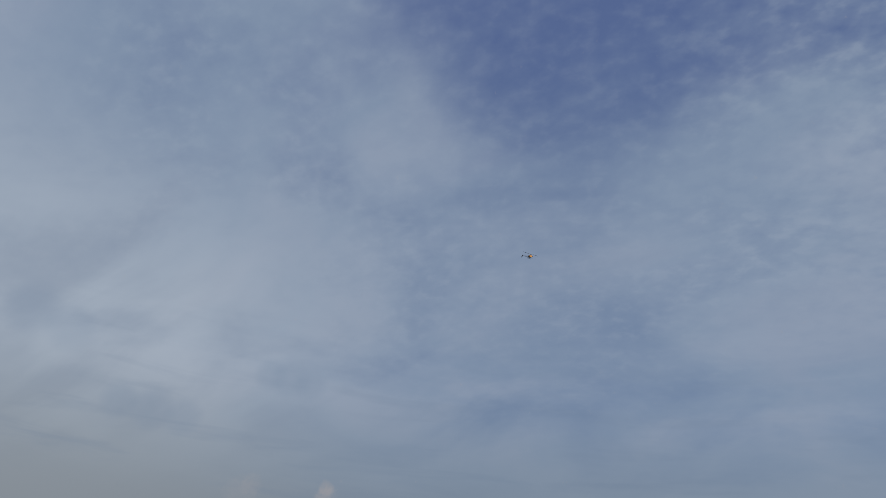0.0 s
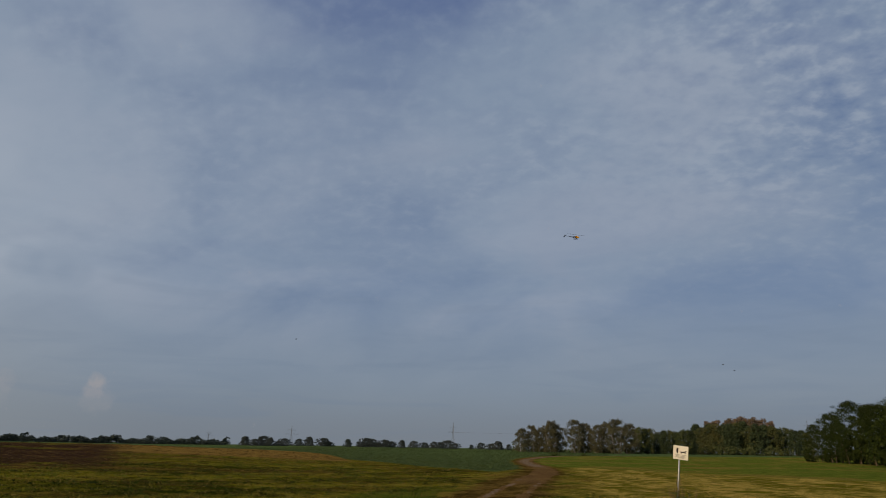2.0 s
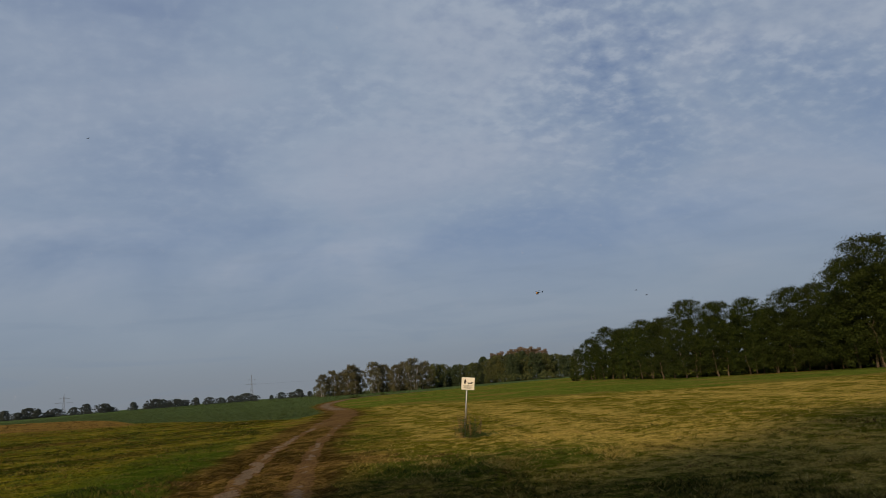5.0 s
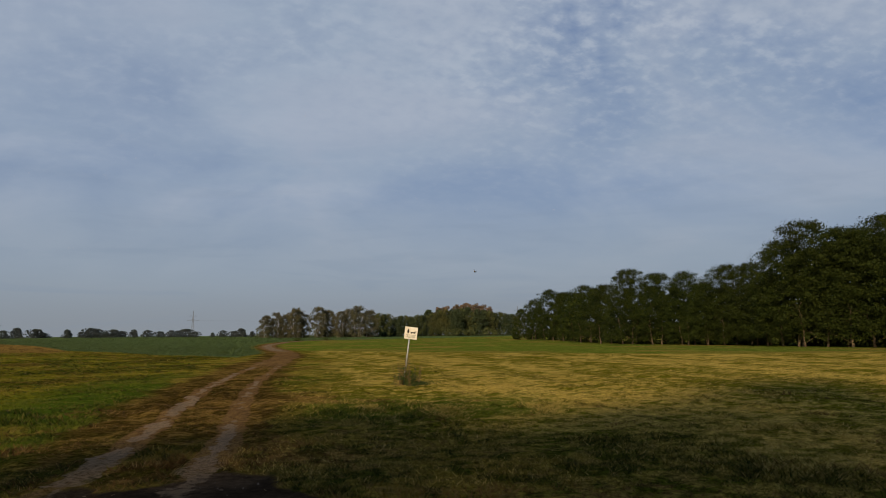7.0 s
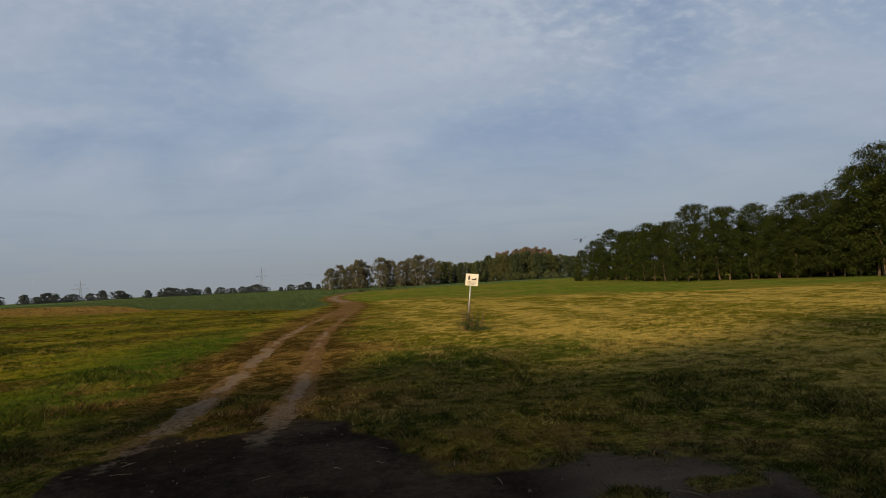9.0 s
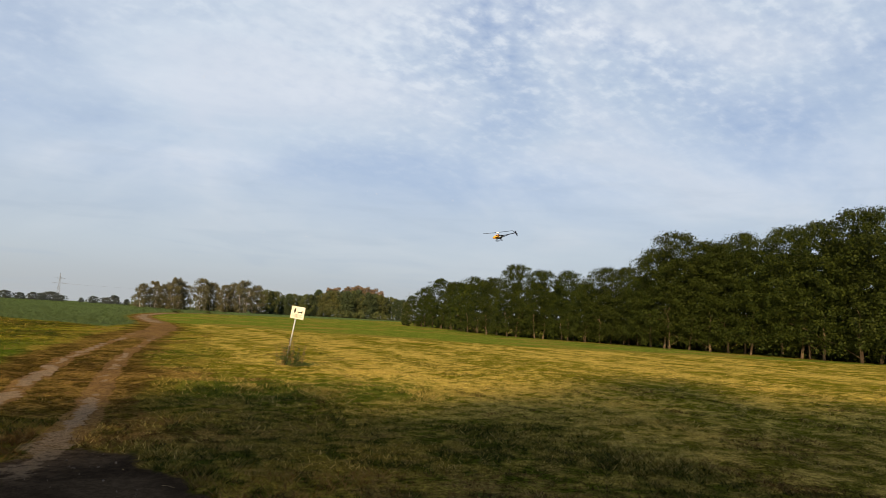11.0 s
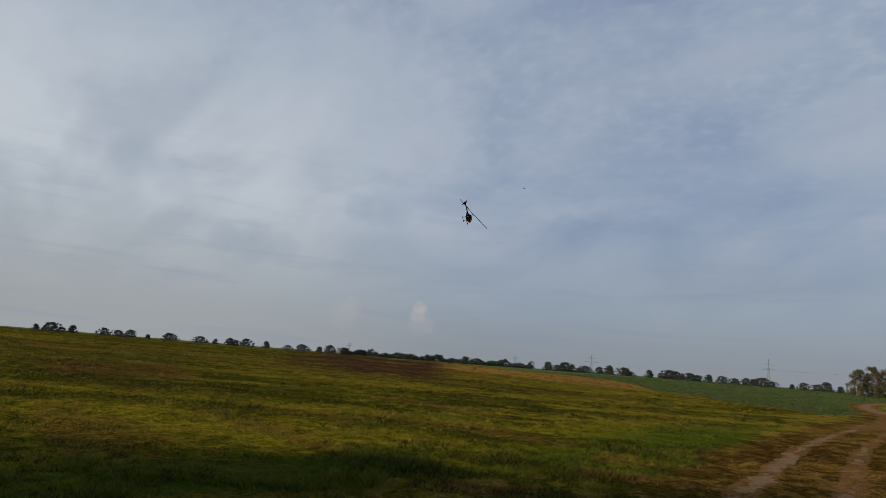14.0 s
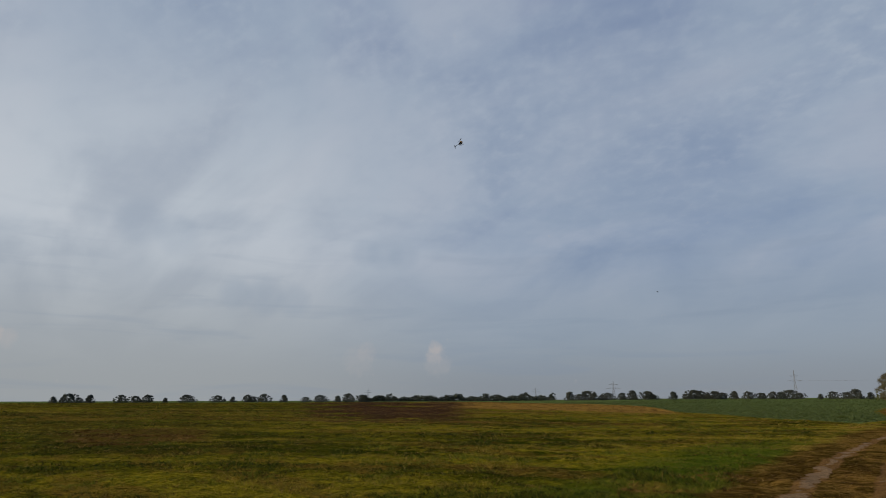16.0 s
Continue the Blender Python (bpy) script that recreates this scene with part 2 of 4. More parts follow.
def height(x, y):
    """Height of the land: a level meadow, a low hill to the west, and fields that climb to the skyline."""
    d = np.hypot(x, y)
    az = np.degrees(np.arctan2(-x, y))
    z = 1.62 * step(55, 380, d) + 2.2 * step(500, 1500, d)
    hill = step(23, 47, az) * (1 - step(110, 150, az))
    bump = 1.27 * step(22, 118, d) - 2.0 * step(125, 260, d) + 0.9 * step(260, 600, d)
    dry = step(20, 60, d)
    z = z * (1 - hill) + hill * (bump + 0.3 * step(500, 1500, d))
    z = z + 0.05 * dry * np.sin(x * 0.11 + 1.3) * np.sin(y * 0.07) * (1 - step(200, 400, d))
    return z


def smooth_noise(x, y, scale, seed):
    """Cheap value noise over arrays, 0 to 1."""
    rng = np.random.RandomState(seed)
    grid = rng.rand(64, 64)
    u, v = np.asarray(x) / scale + 17.3, np.asarray(y) / scale + 5.1
    i, j = np.floor(u).astype(int), np.floor(v).astype(int)
    fu, fv = u - i, v - j
    fu, fv = fu * fu * (3 - 2 * fu), fv * fv * (3 - 2 * fv)
    a = grid[i % 64, j % 64] * (1 - fu) + grid[(i + 1) % 64, j % 64] * fu
    b = grid[i % 64, (j + 1) % 64] * (1 - fu) + grid[(i + 1) % 64, (j + 1) % 64] * fu
    return a * (1 - fv) + b * fv


def fractal(x, y, scale, seed, octaves=4):
    s, amp, tot = 0.0, 1.0, 0.0
    for k in range(octaves):
        s = s + amp * smooth_noise(x, y, scale / 2 ** k, seed + k)
        tot += amp
        amp *= 0.55
    return s / tot


def surface_z(x, y):
    """Height of the turf itself, with its small hummocks."""
    d = np.hypot(x, y)
    return height(x, y) + step(75, 12, d) * (fractal(x, y, 0.7, 51, 3) - 0.5) * (0.05 + 0.09 * step(8, 16, d)) + (fractal(x, y, 2.4, 61, 2) - 0.5) * 0.10 * step(120, 30, d)


def ground_z(x, y):
    return float(surface_z(x, y))


# centre line of the farm track, metres from the camera's foot
TRACK = [(-1.6, -12), (-2.2, -3), (-2.75, 5.4), (-2.95, 7.5), (-3.2, 9.5), (-3.8, 12.5), (-4.55, 16), (-5.5, 21), (-6.6, 29), (-7.7, 37), (-9.0, 48),
         (-10.6, 58), (-12.3, 66), (-16.7, 81), (-21.0, 98), (-24.8, 118), (-26.5, 140), (-26, 160), (-22, 176), (-12, 190)]


def track_distance(x, y):
    """Signed distance across the track and the distance along it."""
    pts = np.array(TRACK, float)
    best = np.full(np.shape(x), 1e9)
    side, along = np.zeros(np.shape(x)), np.zeros(np.shape(x))
    run = 0.0
    for (x0, y0), (x1, y1) in zip(pts[:-1], pts[1:]):
        dx, dy = x1 - x0, y1 - y0
        L = math.hypot(dx, dy)
        s = np.clip(((x - x0) * dx + (y - y0) * dy) / L ** 2, 0, 1)
        px, py = x - (x0 + s * dx), y - (y0 + s * dy)
        dd = np.hypot(px, py)
        near = dd < best
        best = np.where(near, dd, best)
        side = np.where(near, np.sign(dx * py - dy * px) * dd, side)
        along = np.where(near, run + s * L, along)
        run += L
    return side, along


def zones(x, y):
    """Cover of each kind of ground, 0 to 1."""
    d = np.hypot(x, y)
    az = np.degrees(np.arctan2(-x, y))
    n1 = fractal(x, y, 6.0, 3)
    n2 = fractal(x, y, 1.3, 11)
    side, along = track_distance(x, y)
    half = 0.66
    wob = n2 - 0.5
    fray = fractal(x, y, 0.5, 83) - 0.5
    near_rut = np.abs(np.abs(side) - half)
    left = side > 0
    far_path = step(60, 74, y)                       # beyond the bend one pale path is left
    rut = step(0.34, 0.10, near_rut + wob * 0.35)
    rut = np.maximum(rut, step(1.7, 0.9, np.abs(side)) * far_path)
    rut = np.maximum(rut, 0.75 * step(1.3, 0.8, np.abs(side) + wob) * step(24, 40, y))
    bare = fractal(x, y, 1.7, 77)
    lane = step(2.3, 1.35, np.abs(side - 0.35) + wob * 1.5) * step(6, 12, y + wob * 5)
    # bare trodden yard where the camera stands, with islands of turf
    edge = np.interp(x, [-4.0, -3.6, -2.9, -1.8, -0.95, -0.6, 0, 1.9, 2.4, 2.7, 3.4, 5], [7.0, 7.6, 7.7, 7.7, 6.7, 5.8, 5.55, 5.6, 5.4, 4.7, 3.8, 2.0])
    yard = step(0.45, -0.45, y - edge + wob * 1.6 + (fractal(x, y, 0.4, 29) - 0.5) * 0.9) * step(-3.85, -3.45, x + wob * 0.8 + fray * 0.6)
    for ix, iy, ir in ((0.0, 4.25, 0.30), (0.3, 3.85, 0.34), (0.42, 3.5, 0.26), (1.3, 4.66, 0.22), (1.9, 4.88, 0.34), (2.8, 4.6, 0.4), (3.3, 4.7, 0.4), (2.5, 3.8, 0.4), (-3.0, 8.3, 0.35)):
        yard = yard * (1 - 0.85 * step(ir * 1.25, ir * 0.6, np.hypot((x - ix) * 0.75, y - iy) + wob * 0.75 + (fractal(x, y, 0.35, 19) - 0.5) * 0.35))
    soil = yard
    width = np.where(left, 0.055 + 0.05 * step(18, 11, y), 0.0 + 0.10 * step(14, 8, y)) + 0.42 * (bare - 0.5) + 0.34 * fray + 0.30 * (fractal(x, y, 0.16, 87, 2) - 0.5)
    sand = step(0.07, -0.05, near_rut - width) * step(52, 30, y) * (0.55 + 0.45 * step(8, 11, y)) * step(5.0, 7.0, y + wob * 3)
    sand = np.maximum(sand, step(1.1, 0.5, np.abs(side) + wob) * far_path * 0.7)
    rut = rut * (1 - yard)
    # far edges of the fields
    crop_edge = np.interp(az, [11, 12.5, 14.5, 21, 27.2, 28.5, 31, 36, 43], [68, 62, 52, 63, 86, 108, 135, 165, 200])
    crop = step(-1.5, 1.5, d - crop_edge + (n1 - 0.5) * 2) * step(1.9, 2.8, side)
    green = step(-1, 1, y - 66 + 0.66 * np.clip(x, -10, 23) + (n1 - 0.5) * 2) * (1 - crop) * step(3.4, 2.0, side)
    straw = step(2.6, 4.2, side * -1 + (n1 - 0.5) * 3) * (1 - green) * step(7, 17, y + 0.55 * x + (n1 - 0.5) * 12) * (x > -30)
    u, v = x * 0.8 + y * 0.6, y * 0.8 - x * 0.6
    stripe = step(20, 30, az) * step(20, 32, d) * step(0.53, 0.66, fractal(u * 0.3, v * 1.25, 8.0, 31)) * (1 - crop)
    tongue = step(65, 68, az + wob * 3) * step(80, 75, az) * step(24, 29, d + wob * 8) * step(44, 38, d) * step(0.30, 0.45, n1)
    strip = step(26.3, 28.0, az) * step(71, 78, d + wob * 6) * step(51, 45, az) * (1 - crop)
    burnt = step(43, 47, az + wob * 4) * step(61, 56, az + wob * 4) * step(36, 58, d + wob * 20) * step(125, 105, d) * step(0.26, 0.44, n1)
    west = step(58, 74, az) * step(24, 40, d) * step(0.40, 0.58, fractal(u * 0.22, v, 9.0, 37)) * 0.7
    stripe = np.maximum(np.maximum(stripe * 0.5, tongue * 0.8), west * 0.6)
    lush = step(1.2, 2.4, side) * step(6.5, 3.4, side) * step(6, 11, y) * step(34, 20, y) * step(0.46, 0.60, n1)
    lush = np.maximum(lush, step(12, 14, y + (n1 - 0.5) * 6) * step(19, 15, y) * step(-3, -1, x) * step(4.5, 2.5, x) * 0.8)
    lush = np.maximum(lush, step(-6.4, -7.4, x + wob * 1.5) * step(-9.8, -8.4, x + wob * 2.5) * step(-8, -5, y) * step(9, 6, y + wob * 3) * step(0.36, 0.52, n1) * 0.85)
    dull = step(50, 70, az) * step(14, 30, d) * step(0.30, 0.50, fractal(u * 0.25, v, 6.0, 57)) * 0.65
    slope = step(2.2, 5.0, side + (n1 - 0.5) * 3) * (1 - crop)
    pale = yard * step(1.5, 0.3, np.abs(y - edge + 0.5) + wob * 3) * step(0.38, 0.54, bare) * step(0.2, 1.4, x + wob)
    # tone of the sward, from deep green to bleached, in tufts, patches and streaks
    tuft = fractal(x, y, 0.20, 151, 2) * (1 - 0.75 * step(10, 45, d)) + 0.75 * step(10, 45, d) * fractal(x, y, 0.5, 155, 2)
    tone = 0.24 * fractal(x, y, 3.6, 161, 3) + 0.26 * fractal(x, y, 1.0, 171, 2) + 0.50 * tuft
    contour = 0.34 * fractal(u * 0.22, v, 2.6, 181, 3) + 0.28 * fractal(u * 0.3, v, 0.8, 191, 2) + 0.38 * tuft
    across = x + 0.13 * y
    swath = 0.30 * fractal(across, y * 0.11, 1.7, 201, 3) + 0.14 * fractal(across * 0.5, y * 0.9, 1.3, 211, 2) + 0.56 * tuft
    tone = np.where(slope > 0.5, contour, tone)
    tone = step(0.42, 0.60, tone * (1 - straw) + swath * straw)
    rust = step(0.47, 0.60, fractal(x, y, 4.2, 221, 3)) * step(7, 9, d) * step(24, 18, d) * step(2.2, 1.2, side) * 0.9
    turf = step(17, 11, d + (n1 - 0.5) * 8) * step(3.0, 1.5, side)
    return dict(tone=tone, rust=rust, turf=turf, soil=soil, pale=pale, slope=slope, dull=dull, rut=rut, sand=sand, lane=lane, crop=crop, green=green, straw=straw, stripe=stripe, strip=strip, burnt=burnt, lush=lush)


def ground_material():
    m = bpy.data.materials.new("meadow_ground")
    g = Tree(m)
    co = g.n("ShaderNodeTexCoord").outputs["Object"]

    def zone(name):
        return g.n("ShaderNodeAttribute", attribute_name=name).outputs["Fac"]

    big = g.noise(co, 0.09, 3.0, 0.5)
    mid = g.noise(co, 0.55, 4.0, 0.6)
    tuft = g.noise(co, 2.3, 5.0, 0.65, 0.3)
    fine = g.noise(co, 11.0, 6.0, 0.75)
    grain = g.noise(co, 47.0, 5.0, 0.8)
    streaks = g.noise(g.n("ShaderNodeMapping", {"Vector": co, "Rotation": (0, 0, radians(38)), "Scale": (0.30, 1.0, 1.0)}).outputs[0], 0.45, 5.0, 0.6, 0.5)
    tone = zone("tone")
    grass = g.mix(tone, (0.034, 0.050, 0.005), (0.150, 0.122, 0.020))
    grass = g.mix(g.math("MULTIPLY", g.ramp(big, 0.46, 0.58), 0.5), grass, (0.150, 0.116, 0.014))
    grass = g.mix(g.math("MULTIPLY", g.ramp(g.noise(co, 0.3, 4.0, 0.65, 0.4), 0.50, 0.60), 0.45), grass, (0.150, 0.086, 0.022))
    grass = g.mix(g.math("MULTIPLY", g.ramp(grain, 0.53, 0.66), 0.45), grass, (0.19, 0.145, 0.03))
    stubble = g.mix(tone, (0.080, 0.078, 0.007), (0.29, 0.216, 0.048))
    stubble = g.mix(g.math("MULTIPLY", g.ramp(tuft, 0.52, 0.58), 0.45), stubble, (0.100, 0.090, 0.012))
    dry = g.mix(g.ramp(fine, 0.42, 0.58), (0.165, 0.100, 0.028), (0.070, 0.040, 0.012))
    soil = g.mix(g.ramp(mid, 0.42, 0.6), (0.052, 0.037, 0.023), (0.024, 0.017, 0.011))
    soil = g.mix(g.math("MULTIPLY", g.ramp(tuft, 0.5, 0.62), 0.5), soil, (0.026, 0.018, 0.011))
    sand = g.mix(g.ramp(fine, 0.42, 0.58), (0.200, 0.148, 0.095), (0.112, 0.080, 0.050))
    lane = g.mix(tone, (0.036, 0.023, 0.006), (0.100, 0.063, 0.017))
    earth = g.mix(g.ramp(fine, 0.42, 0.58), (0.180, 0.108, 0.049), (0.100, 0.058, 0.025))
    beet = g.mix(g.ramp(fine, 0.40, 0.60), (0.046, 0.072, 0.024), (0.070, 0.104, 0.038))
    lush = g.mix(g.ramp(mid, 0.40, 0.60), (0.064, 0.092, 0.012), (0.100, 0.120, 0.017))
    lush = g.mix(g.ramp(big, 0.5, 0.62), lush, (0.135, 0.112, 0.022))
    burnt = g.mix(g.ramp(fine, 0.4, 0.6), (0.013, 0.009, 0.007), (0.050, 0.030, 0.016))
    slope = g.mix(tone, (0.020, 0.028, 0.003), (0.135, 0.120, 0.010))
    slope = g.mix(g.math("MULTIPLY", g.ramp(big, 0.48, 0.58), 0.45), slope, (0.125, 0.112, 0.010))
    slope = g.mix(g.math("MULTIPLY", g.ramp(streaks, 0.50, 0.58), 0.65), slope, (0.090, 0.056, 0.014))
    slope = g.mix(g.math("MULTIPLY", g.ramp(tuft, 0.50, 0.58), 0.55), slope, (0.022, 0.030, 0.004))
    grass = g.mix(zone("slope"), grass, slope)
    # darker, browner turf out to about 14 m from the camera
    near_turf = g.mix(tone, (0.024, 0.032, 0.004), (0.105, 0.082, 0.015))
    near_turf = g.mix(g.math("MULTIPLY", g.ramp(tuft, 0.48, 0.60), 0.7), near_turf, (0.105, 0.068, 0.024))
    grass = g.mix(g.math("MULTIPLY", zone("turf"), 0.9), grass, near_turf)
    grass = g.mix(g.math("MULTIPLY", zone("rust"), 0.75), grass, g.mix(tone, (0.075, 0.048, 0.012), (0.20, 0.118, 0.034)))
    c = g.mix(zone("straw"), grass, stubble)
    c = g.mix(zone("lush"), c, g.mix(g.ramp(fine, 0.40, 0.60), (0.058, 0.092, 0.009), (0.026, 0.043, 0.005)))
    c = g.mix(zone("stripe"), c, dry)
    c = g.mix(zone("strip"), c, g.mix(g.ramp(fine, 0.35, 0.65), (0.24, 0.155, 0.038), (0.12, 0.078, 0.02)))
    c = g.mix(zone("dull"), c, (0.030, 0.034, 0.005))
    c = g.mix(zone("burnt"), c, burnt)
    c = g.mix(zone("green"), c, lush)
    c = g.mix(zone("crop"), c, beet)
    c = g.mix(g.math("MULTIPLY", zone("lane"), 0.92), c, lane)
    c = g.mix(g.ramp(g.math("ADD", zone("soil"), g.math("MULTIPLY", g.math("SUBTRACT", fine, 0.5), 0.9)), 0.35, 0.7), c, soil)
    c = g.mix(g.math("MULTIPLY", zone("pale"), 0.7), c, g.mix(g.ramp(fine, 0.4, 0.6), (0.17, 0.128, 0.088), (0.10, 0.074, 0.048)))
    ragged = g.math("MULTIPLY", g.math("SUBTRACT", fine, 0.5), 0.9)
    c = g.mix(g.math("MULTIPLY", g.ramp(g.math("ADD", zone("rut"), ragged), 0.35, 0.7), 0.65), c, earth)
    c = g.mix(g.ramp(g.math("ADD", zone("sand"), ragged), 0.35, 0.7), c, sand)
    litter = g.math("ADD", g.math("MULTIPLY", g.ramp(fine, 0.42, 0.60), 0.9), g.math("MULTIPLY", g.ramp(grain, 0.40, 0.60), 0.7))
    litter = g.math("ADD", litter, 0.25)
    litter = g.n("ShaderNodeMix", {0: g.math("MULTIPLY", zone("soil"), 0.6), 2: litter, 3: 0.9}).outputs[0]
    c = g.mix(1.0, c, g.n("ShaderNodeCombineColor", {0: litter, 1: litter, 2: litter}).outputs[0], "MULTIPLY")
    h = g.math("ADD", g.math("MULTIPLY", fine, 0.6), g.math("MULTIPLY", tuft, 0.8))
    b = g.n("ShaderNodeBsdfPrincipled", {"Base Color": c, "Roughness": 1.0, "Specular IOR Level": 0.0,
            "Normal": g.n("ShaderNodeBump", {"Height": h, "Strength": 0.9, "Distance": 0.08}).outputs[0]})
    g.n("ShaderNodeOutputMaterial", {"Surface": b.outputs[0]})
    return m


def mesh_from(name, verts, faces, mat=None, smooth=False):
    me = bpy.data.meshes.new(name)
    me.from_pydata([tuple(v) for v in verts], [], faces)
    if mat:
        me.materials.append(mat)
    if smooth:
        me.polygons.foreach_set("use_smooth", [True] * len(me.polygons))
    me.update()
    return me


def quads_mesh(name, corners, mat, tone=None):
    """A mesh of loose quads; corners: array (n, 4, 3)."""
    n = len(corners)
    me = bpy.data.meshes.new(name)
    me.vertices.add(n * 4)
    me.vertices.foreach_set("co", np.asarray(corners, np.float32).ravel())
    me.loops.add(n * 4)
    me.loops.foreach_set("vertex_index", np.arange(n * 4, dtype=np.int32))
    me.polygons.add(n)
    me.polygons.foreach_set("loop_start", np.arange(0, n * 4, 4, dtype=np.int32))
    me.update(calc_edges=True)
    if tone is not None:
        me.attributes.new("tone", "FLOAT", "POINT").data.foreach_set("value", np.repeat(tone, 4).astype(np.float32))
    me.materials.append(mat)
    return me


def make_ground():
    """One sheet from under the camera to the horizon, finer where the camera looks."""
    front = np.arange(-56, 98, 0.3)
    rest = np.arange(98, 304, 3.0)
    az = np.radians(np.concatenate([front, rest]))
    r = np.concatenate([[0.25, 0.8, 1.4], np.geomspace(2.0, 70, 300), np.geomspace(71.5, 420, 90), np.geomspace(450, 4800, 22)])
    na, nr = len(az), len(r)
    R, A = np.meshgrid(r, az, indexing="ij")
    x, y = -np.sin(A) * R, np.cos(A) * R
    zs = zones(x, y)
    z = surface_z(x, y) - 0.03 * zs["soil"] * step(60, 10, R)
    co = np.stack([x, y, z], -1).reshape(-1, 3)
    co = np.vstack([co, [[0, 0, z[0].mean()]]])
    i, j = np.meshgrid(np.arange(nr - 1), np.arange(na), indexing="ij")
    k = (j + 1) % na
    q = np.stack([i * na + j, (i + 1) * na + j, (i + 1) * na + k, i * na + k], -1).reshape(-1, 4)[:, ::-1]
    me = bpy.data.meshes.new("ground")
    me.vertices.add(len(co))
    me.vertices.foreach_set("co", co.astype(np.float32).ravel())
    fan = np.stack([np.full(na, len(co) - 1), (np.arange(na) + 1) % na, np.arange(na)], -1)[:, ::-1]
    loops = np.concatenate([q.ravel(), fan.ravel()]).astype(np.int32)
    me.loops.add(len(loops))
    me.loops.foreach_set("vertex_index", loops)
    me.polygons.add(len(q) + len(fan))
    starts = np.concatenate([np.arange(len(q)) * 4, len(q) * 4 + np.arange(len(fan)) * 3]).astype(np.int32)
    me.polygons.foreach_set("loop_start", starts)
    me.update(calc_edges=True)
    for name, v in zs.items():
        at = me.attributes.new(name, "FLOAT", "POINT")
        at.data.foreach_set("value", np.append(v.ravel(), 0.0).astype(np.float32))
    me.polygons.foreach_set("use_smooth", np.ones(len(me.polygons), bool))
    me.materials.append(ground_material())
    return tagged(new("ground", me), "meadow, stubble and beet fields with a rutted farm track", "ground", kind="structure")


make_ground()

# ---------------------------------------------------------------- trees


def part(name, data, parent, label=""):
    ob = new(name, data)
    ob.parent = parent
    if label:
        ob["label"] = label
    return ob


def tube(points, radii, sides=6):
    """Vertices and faces of a tapered tube along points."""
    vs, fs = [], []
    for k, (p, r) in enumerate(zip(points, radii)):
        p = Vector(p)
        a = Vector(points[min(k + 1, len(points) - 1)]) - Vector(points[max(k - 1, 0)])
        q = a.to_track_quat("Z", "Y")
        for s in range(sides):
            t = 2 * math.pi * s / sides
            vs.append(p + q @ Vector((r * math.cos(t), r * math.sin(t), 0)))
    for k in range(len(points) - 1):
        for s in range(sides):
            a, b = k * sides + s, k * sides + (s + 1) % sides
            fs.append((a, b, b + sides, a + sides))
    fs.append(tuple(range(sides))[::-1])
    fs.append(tuple((len(points) - 1) * sides + s for s in range(sides)))
    return vs, fs


def joined(pieces):
    vs, fs = [], []
    for v, f in pieces:
        o = len(vs)
        vs += list(v)
        fs += [tuple(i + o for i in q) for q in f]
    return vs, fs


def leaves(centres, radius, per, size, rng, droop=0.0, flat=0.6, shell=0.0):
    """Leaf sprays scattered in clumps: an array of quads."""
    n = len(centres) * per
    c = np.repeat(np.asarray(centres, float), per, axis=0)
    rad = np.repeat(np.asarray(radius, float) * np.ones(len(centres)), per)
    v = rng.normal(size=(n, 3))
    v /= np.linalg.norm(v, axis=1, keepdims=True)
    v *= (rng.rand(n, 1) ** 0.45) * rad[:, None]
    v[:, 2] *= flat
    p = c + v
    p[:, 2] -= droop * rng.rand(n) * rad
    a = rng.normal(size=(n, 3))
    a[:, 2] = a[:, 2] * 0.75 * flat - droop
    a /= np.linalg.norm(a, axis=1, keepdims=True)
    out = rng.normal(size=(n, 3))
    out /= np.linalg.norm(out, axis=1, keepdims=True)
    face = v / np.maximum(np.linalg.norm(v, axis=1, keepdims=True), 1e-6) + (0, 0, 0.5)
    out = out * (1 - shell) + face * shell
    if shell:                                        # leaves lie on the outside of their clump
        a = np.cross(out, a)
        a /= np.linalg.norm(a, axis=1, keepdims=True)
    b = np.cross(a, out)
    b /= np.linalg.norm(b, axis=1, keepdims=True)
    s = size * (0.6 + 0.8 * rng.rand(n, 1))
    a, b = a * s, b * s * 0.62
    return np.stack([p - a, p - b * 0.9, p + a, p + b * 0.9], 1)


